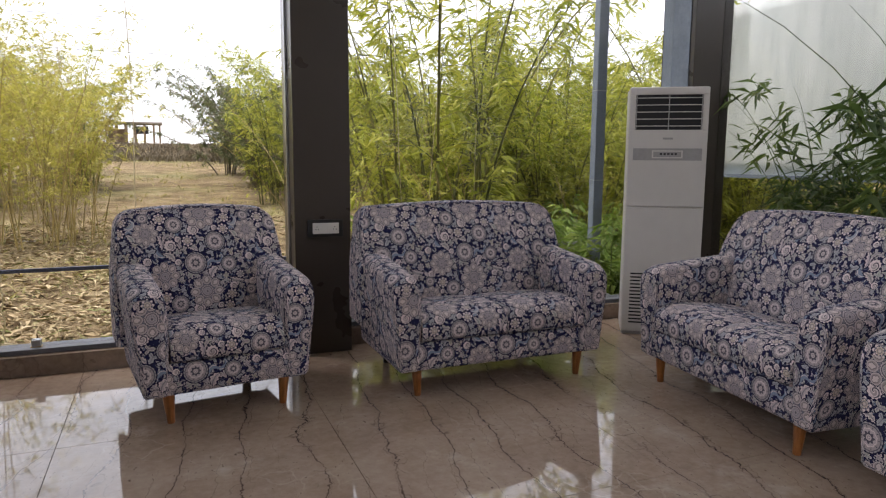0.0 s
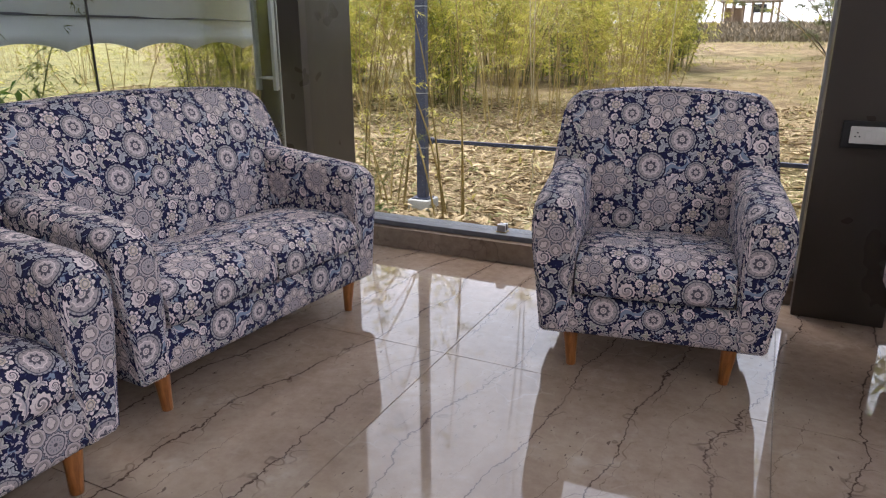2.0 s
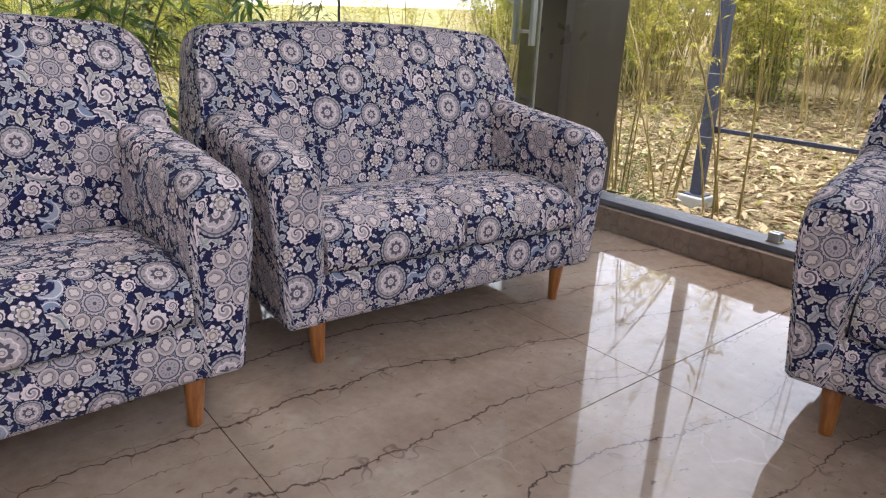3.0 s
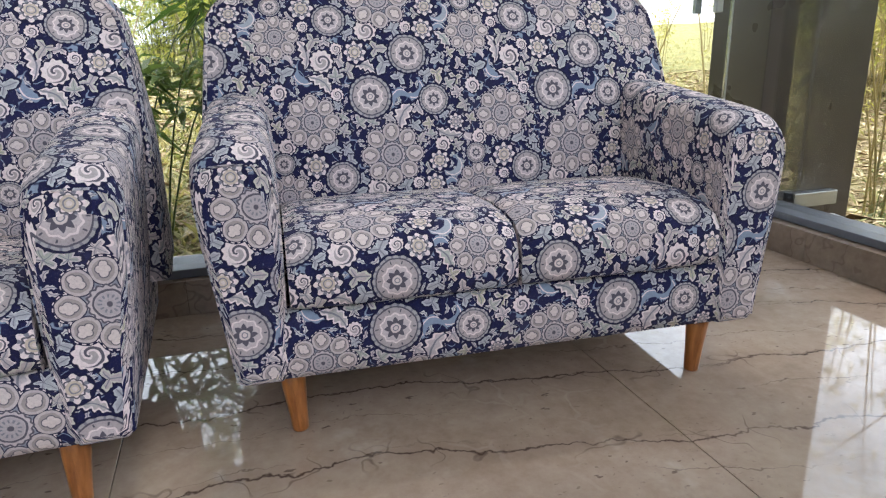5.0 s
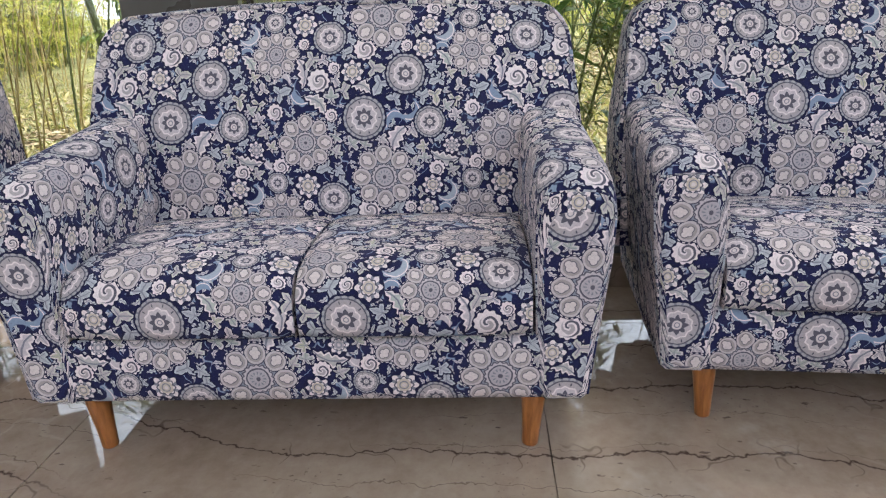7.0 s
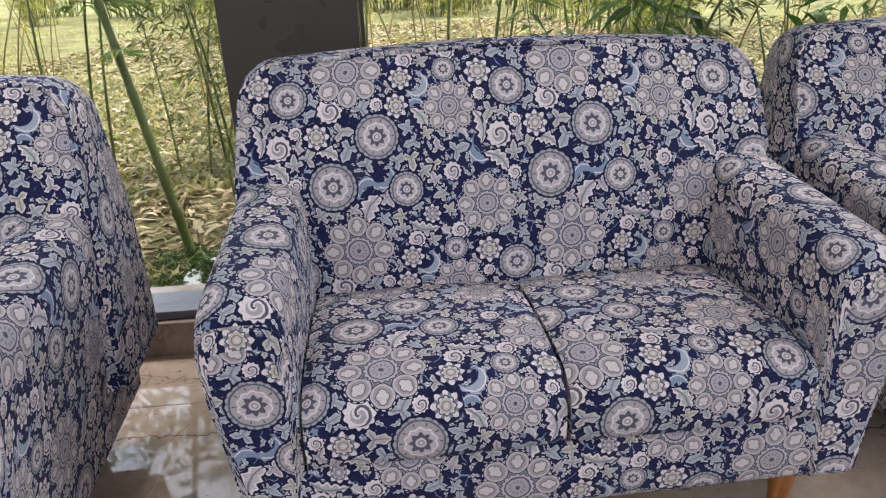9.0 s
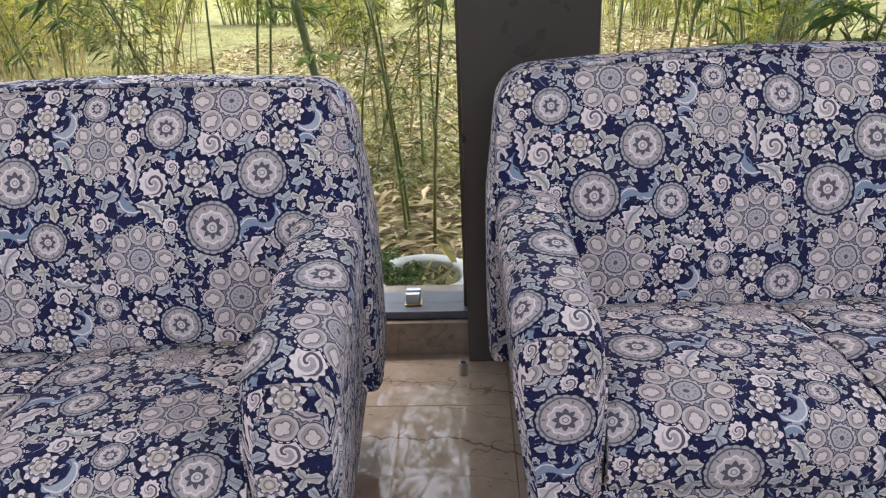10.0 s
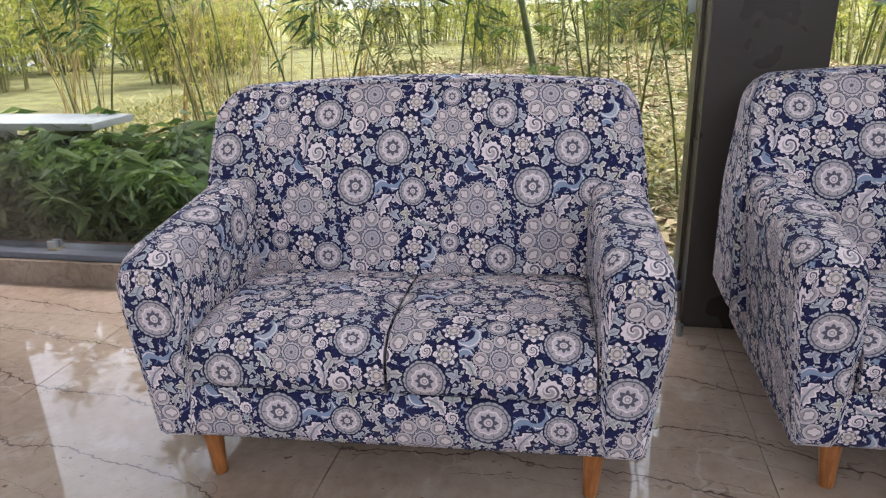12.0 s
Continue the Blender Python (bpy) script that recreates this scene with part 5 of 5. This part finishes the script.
def hut():
    ob = thing("open_hut", "distant open timber shed with a flat roof on the bank", "hut", m=pose(-3.0, 80, land(-3, 80)))
    part("roof", box(-2.9, 2.9, -2, 2, 2.15, 2.35, 0.03), M_THATCH, ob)
    for x in (-2.5, -1.6, -0.7, 0.2, 1.1, 2.0, 2.6):
        part("post", box(x - 0.09, x + 0.09, -1.6, -1.42, -0.3, 2.16), M_HUT, ob)
        part("post", box(x - 0.09, x + 0.09, 1.42, 1.6, -0.3, 2.16), M_HUT, ob)
    part("wall", box(-2.5, -0.9, 1.3, 1.4, -0.2, 1.7), M_HUT, ob)
    part("hanging_cloth", box(0.3, 1.5, -1.5, -1.44, 1.1, 1.9), M_DARK, ob)


def steel_post(x, y, z, top, paint, hue):
    ob = thing("steel_post", hue + " painted steel post on a whitewashed footing outside the glass", "post", "posts outside", m=pose(x, y, z))
    part("shaft", box(-0.05, 0.05, -0.04, 0.04, 0.12, top - z, 0.006), paint, ob)
    part("base_plate", box(-0.09, 0.09, -0.08, 0.08, 0.105, 0.118, 0.002), paint, ob)
    part("footing", box(-0.12, 0.12, -0.12, 0.12, -0.15, 0.105, 0.012), M_CONCRETE, ob, "whitewashed concrete footing")
    for h in (0.62, 1.15, 1.95):
        part("band", box(-0.053, 0.053, -0.043, 0.043, h, h + 0.008), M_STEEL, ob)


def veranda():
    steel_post(-2.65, 7.12, land(-2.65, 7.12), 4.6, M_POST_NAVY, "dark navy")
    steel_post(3.57, 5.32, land(3.57, 5.32), 4.6, M_POST, "blue-grey")
    ob = thing("guard_rail", "thin grey steel rail between the posts outside the glass", "rail", m=pose(0, 7.18, 0.24))
    part("bar", box(-2.63, 3.9, -0.016, 0.016, -0.018, 0.018, 0.003), M_POST_NAVY, ob)
    part("bracket", box(-2.63, -2.56, -0.03, 0.03, -0.03, 0.03, 0.003), M_POST_NAVY, ob)
    for x in (-0.45, 1.75, 3.85):
        part("post", box(x - 0.02, x + 0.02, 0.016, 0.056, -0.75, 0.02, 0.003), M_POST_NAVY, ob)


def power_line(y, z, slope):
    ob = thing("overhead_wire", "thin overhead wire strung across the sky", "wire", "overhead wires")
    verts, faces = [], []
    path = [Vector((x, y, z + slope * (x + 6) + 0.0009 * (x + 6) ** 2)) for x in range(-60, 50, 5)]
    tube(verts, faces, path, [0.009] * len(path), 5)
    child("strand", mesh_of("strand", verts, faces, M_DARK), ob)


def rope(points, r=0.0035):
    ob = thing("rope", "thin coir rope tied up to the roof outside the glass", "rope", "ropes outside")
    verts, faces = [], []
    path = [Vector(p) for p in points]
    tube(verts, faces, path, [r] * len(path), 5)
    child("strand", mesh_of("strand", verts, faces, M_ROPE), ob)


def awning():
    ob = thing("awning", "pale canvas awning with a scalloped lower edge outside the glass", "awning", m=pose(-3.0, 0, 0))
    verts, faces = [], []
    n = 240
    for i in range(n + 1):
        y = 0.9 + 4.25 * i / n
        low = 1.150 + 0.045 * abs(math.sin(math.pi * (y - 0.9) / 0.46)) ** 0.8
        for x, z in ((0.0, low), (0.004, 1.24), (0.0, 1.335), (0.012, 1.345), (0.16, 1.75), (0.32, 2.2), (0.50, 2.7)):
            verts.append((x + 0.006 * math.sin(y * 9 + z * 5), y, z))
    for i in range(n):
        for k in range(6):
            faces.append((i * 7 + k, i * 7 + k + 1, (i + 1) * 7 + k + 1, (i + 1) * 7 + k))
    cloth = child("canvas", mesh_of("canvas", verts, faces, M_CANVAS), ob)
    cloth.modifiers.new("thick", "SOLIDIFY").thickness = 0.004
    part("hem_tape", box(0.010, 0.016, 0.9, 5.15, 1.332, 1.345), M_SILL, ob)
    part("wall_bar", box(0.49, 0.56, 0.9, 5.15, 2.68, 2.74, 0.004), M_POST, ob)
    for y in (1.05, 4.5):
        part("bracket", box(0.54, 0.80, y - 0.02, y + 0.02, 2.69, 2.73), M_POST, ob)


def bench(x0, x1, y0, y1, h, along):
    ob = thing("stone_bench", "white slab bench on panel legs outside the glass", "bench", "benches outside")
    part("slab", box(x0, x1, y0, y1, h - 0.045, h, 0.006), M_CONCRETE, ob)
    if along == "x":
        for x in (x0 + 0.02, x1 - 0.075):
            part("leg", box(x, x + 0.055, y0 + 0.02, y1 - 0.02, -0.35, h - 0.044, 0.004), M_CONCRETE, ob)
    else:
        for y in (y0 + 0.02, y1 - 0.95):
            part("leg", box(x0 + 0.02, x1 - 0.02, y, y + 0.055, -0.05, h - 0.044, 0.004), M_CONCRETE, ob)


def stone_ring(x, y, r):
    ob = thing("kerb_ring", "whitewashed round kerb ring round a bamboo plant", "kerb ring", m=pose(x, y, 0))
    bm = bmesh.new()
    prof = [(r, -0.05), (r, 0.05), (r - 0.012, 0.062), (r - 0.06, 0.062), (r - 0.07, 0.05), (r - 0.07, -0.05)]
    loops = [[bm.verts.new((q * math.cos(a * math.pi / 24), q * math.sin(a * math.pi / 24), z)) for q, z in prof] for a in range(48)]
    for a in range(48):
        for k in range(5):
            bm.faces.new((loops[a][k], loops[a][k + 1], loops[(a + 1) % 48][k + 1], loops[(a + 1) % 48][k]))
    bmesh.ops.recalc_face_normals(bm, faces=bm.faces)
    part("ring", bm, M_CONCRETE, ob, smooth=True)


def sheet_screen():
    # added pale sheet on poles, a milky backdrop to the plants
    ob = thing("plastic_sheet", "pale milky sheet added behind the plants", "sheet")
    verts, faces = [], []
    for i in range(41):
        y = -3 + 9.6 * i / 40
        for k in range(13):
            z = 1.12 + 1.95 * k / 12
            verts.append((6.1 + 0.05 * noise.noise((y * 1.3, z * 0.5, 1)), y, z))
    for i in range(40):
        for k in range(12):
            a = i * 13 + k
            faces.append((a, a + 1, a + 14, a + 13))
    s = child("sheet", mesh_of("sheet", verts, faces, M_FILM), ob)
    s.modifiers.new("thick", "SOLIDIFY").thickness = 0.004
    part("batten", box(6.05, 6.11, -3, 6.6, 1.09, 1.13), M_POST, ob)
    for y in (-2.9, 1.8, 6.5):
        part("pole", rod((6.15, y, -0.1), (6.15, y, 3.1), 0.025), M_POST, ob)


def scrap(x, y, size, turn, material, label):
    """A crumpled scrap of sheet lying on the ground."""
    rng = random.Random(int(size * 1000))
    n = 9
    verts = [((i / (n - 1) - 0.5) * size * (1 + 0.2 * math.sin(k)), (k / (n - 1) - 0.5) * size * 0.5, 0.02 + 0.05 * size * noise.noise((i * 0.7, k * 0.9, size * 50)) + rng.uniform(0, 0.012)) for i in range(n) for k in range(n)]
    faces = [(i * n + k, i * n + k + 1, (i + 1) * n + k + 1, (i + 1) * n + k) for i in range(n - 1) for k in range(n - 1)]
    me = mesh_of("litter_scrap", verts, faces, material)
    ob = new("litter_scrap", me)
    ob.matrix_basis = pose(x, y, land(x, y), 0, 0, turn)
    ob.modifiers.new("thick", "SOLIDIFY").thickness = 0.003
    tagged(ob, label, "litter")


def far_path():
    bm = box(-12, 12, -1.1, 1.1, -0.1, 0.06, 0.01)
    bmesh.ops.transform(bm, matrix=pose(-22, -19.5, 0.02, 0, 0, 29), verts=bm.verts)
    setting("path", bm, M_ASPHALT, "pale concrete garden path", "path")


for wire in ((30, 8.15, 0.012), (30.4, 6.65, 0.0), (30.2, 5.35, -0.006), (30.4, 3.85, -0.035)):
    power_line(*wire)
stout_culm(), bank_brush(), hut(), veranda(), awning(), sheet_screen(), far_path()
bench(2.35, 3.46, 5.42, 5.72, 0.525, "x")
bench(-3.42, -3.02, -3.6, -2.42, 0.64, "y")
scrap(-3.94, 2.38, 0.30, 20, M_CANVAS, "crumpled pale plastic sheet lying on the dry grass")
scrap(-3.68, 2.06, 0.08, 60, M_GREENTAG, "small torn green plastic scrap on the ground")
scrap(-2.43, 14.2, 0.25, 10, M_WHITE, "small white paper scrap on the dry ground")
stone_ring(-2.655, 0.66, 0.235)
for top, foot in (((-1.62, 7.2, 4.6), (-1.52, 7.2, 0.25)), ((-1.78, 7.2, 4.6), (-1.52, 7.2, 0.25)), ((-0.36, 7.2, 4.6), (-0.36, 7.2, -0.2)), ((1.55, 7.16, 4.6), (1.65, 7.16, 0.2)), ((2.1, 7.16, 4.6), (2.35, 7.16, 0.2)), ((2.9, 7.16, 4.6), (2.6, 7.16, 0.2)), ((3.2, 7.16, 4.6), (3.2, 7.16, 0.1))):
    a, b = Vector(top), Vector(foot)
    rope([a.lerp(b, k / 8) + Vector((0.012 * math.sin(k * 1.7), 0, 0)) for k in range(9)], 0.0042)
foot = land(-1.5, 7.1)
rope([(-1.52 + 0.014 * math.sin(k * 2.2), 7.2, 0.27 - k * (0.25 - foot) / 9) for k in range(10)] + [(-1.52 + 0.12 * math.sin(k * 1.1), 7.14 - 0.03 * k, foot + 0.03) for k in range(12)], 0.008)
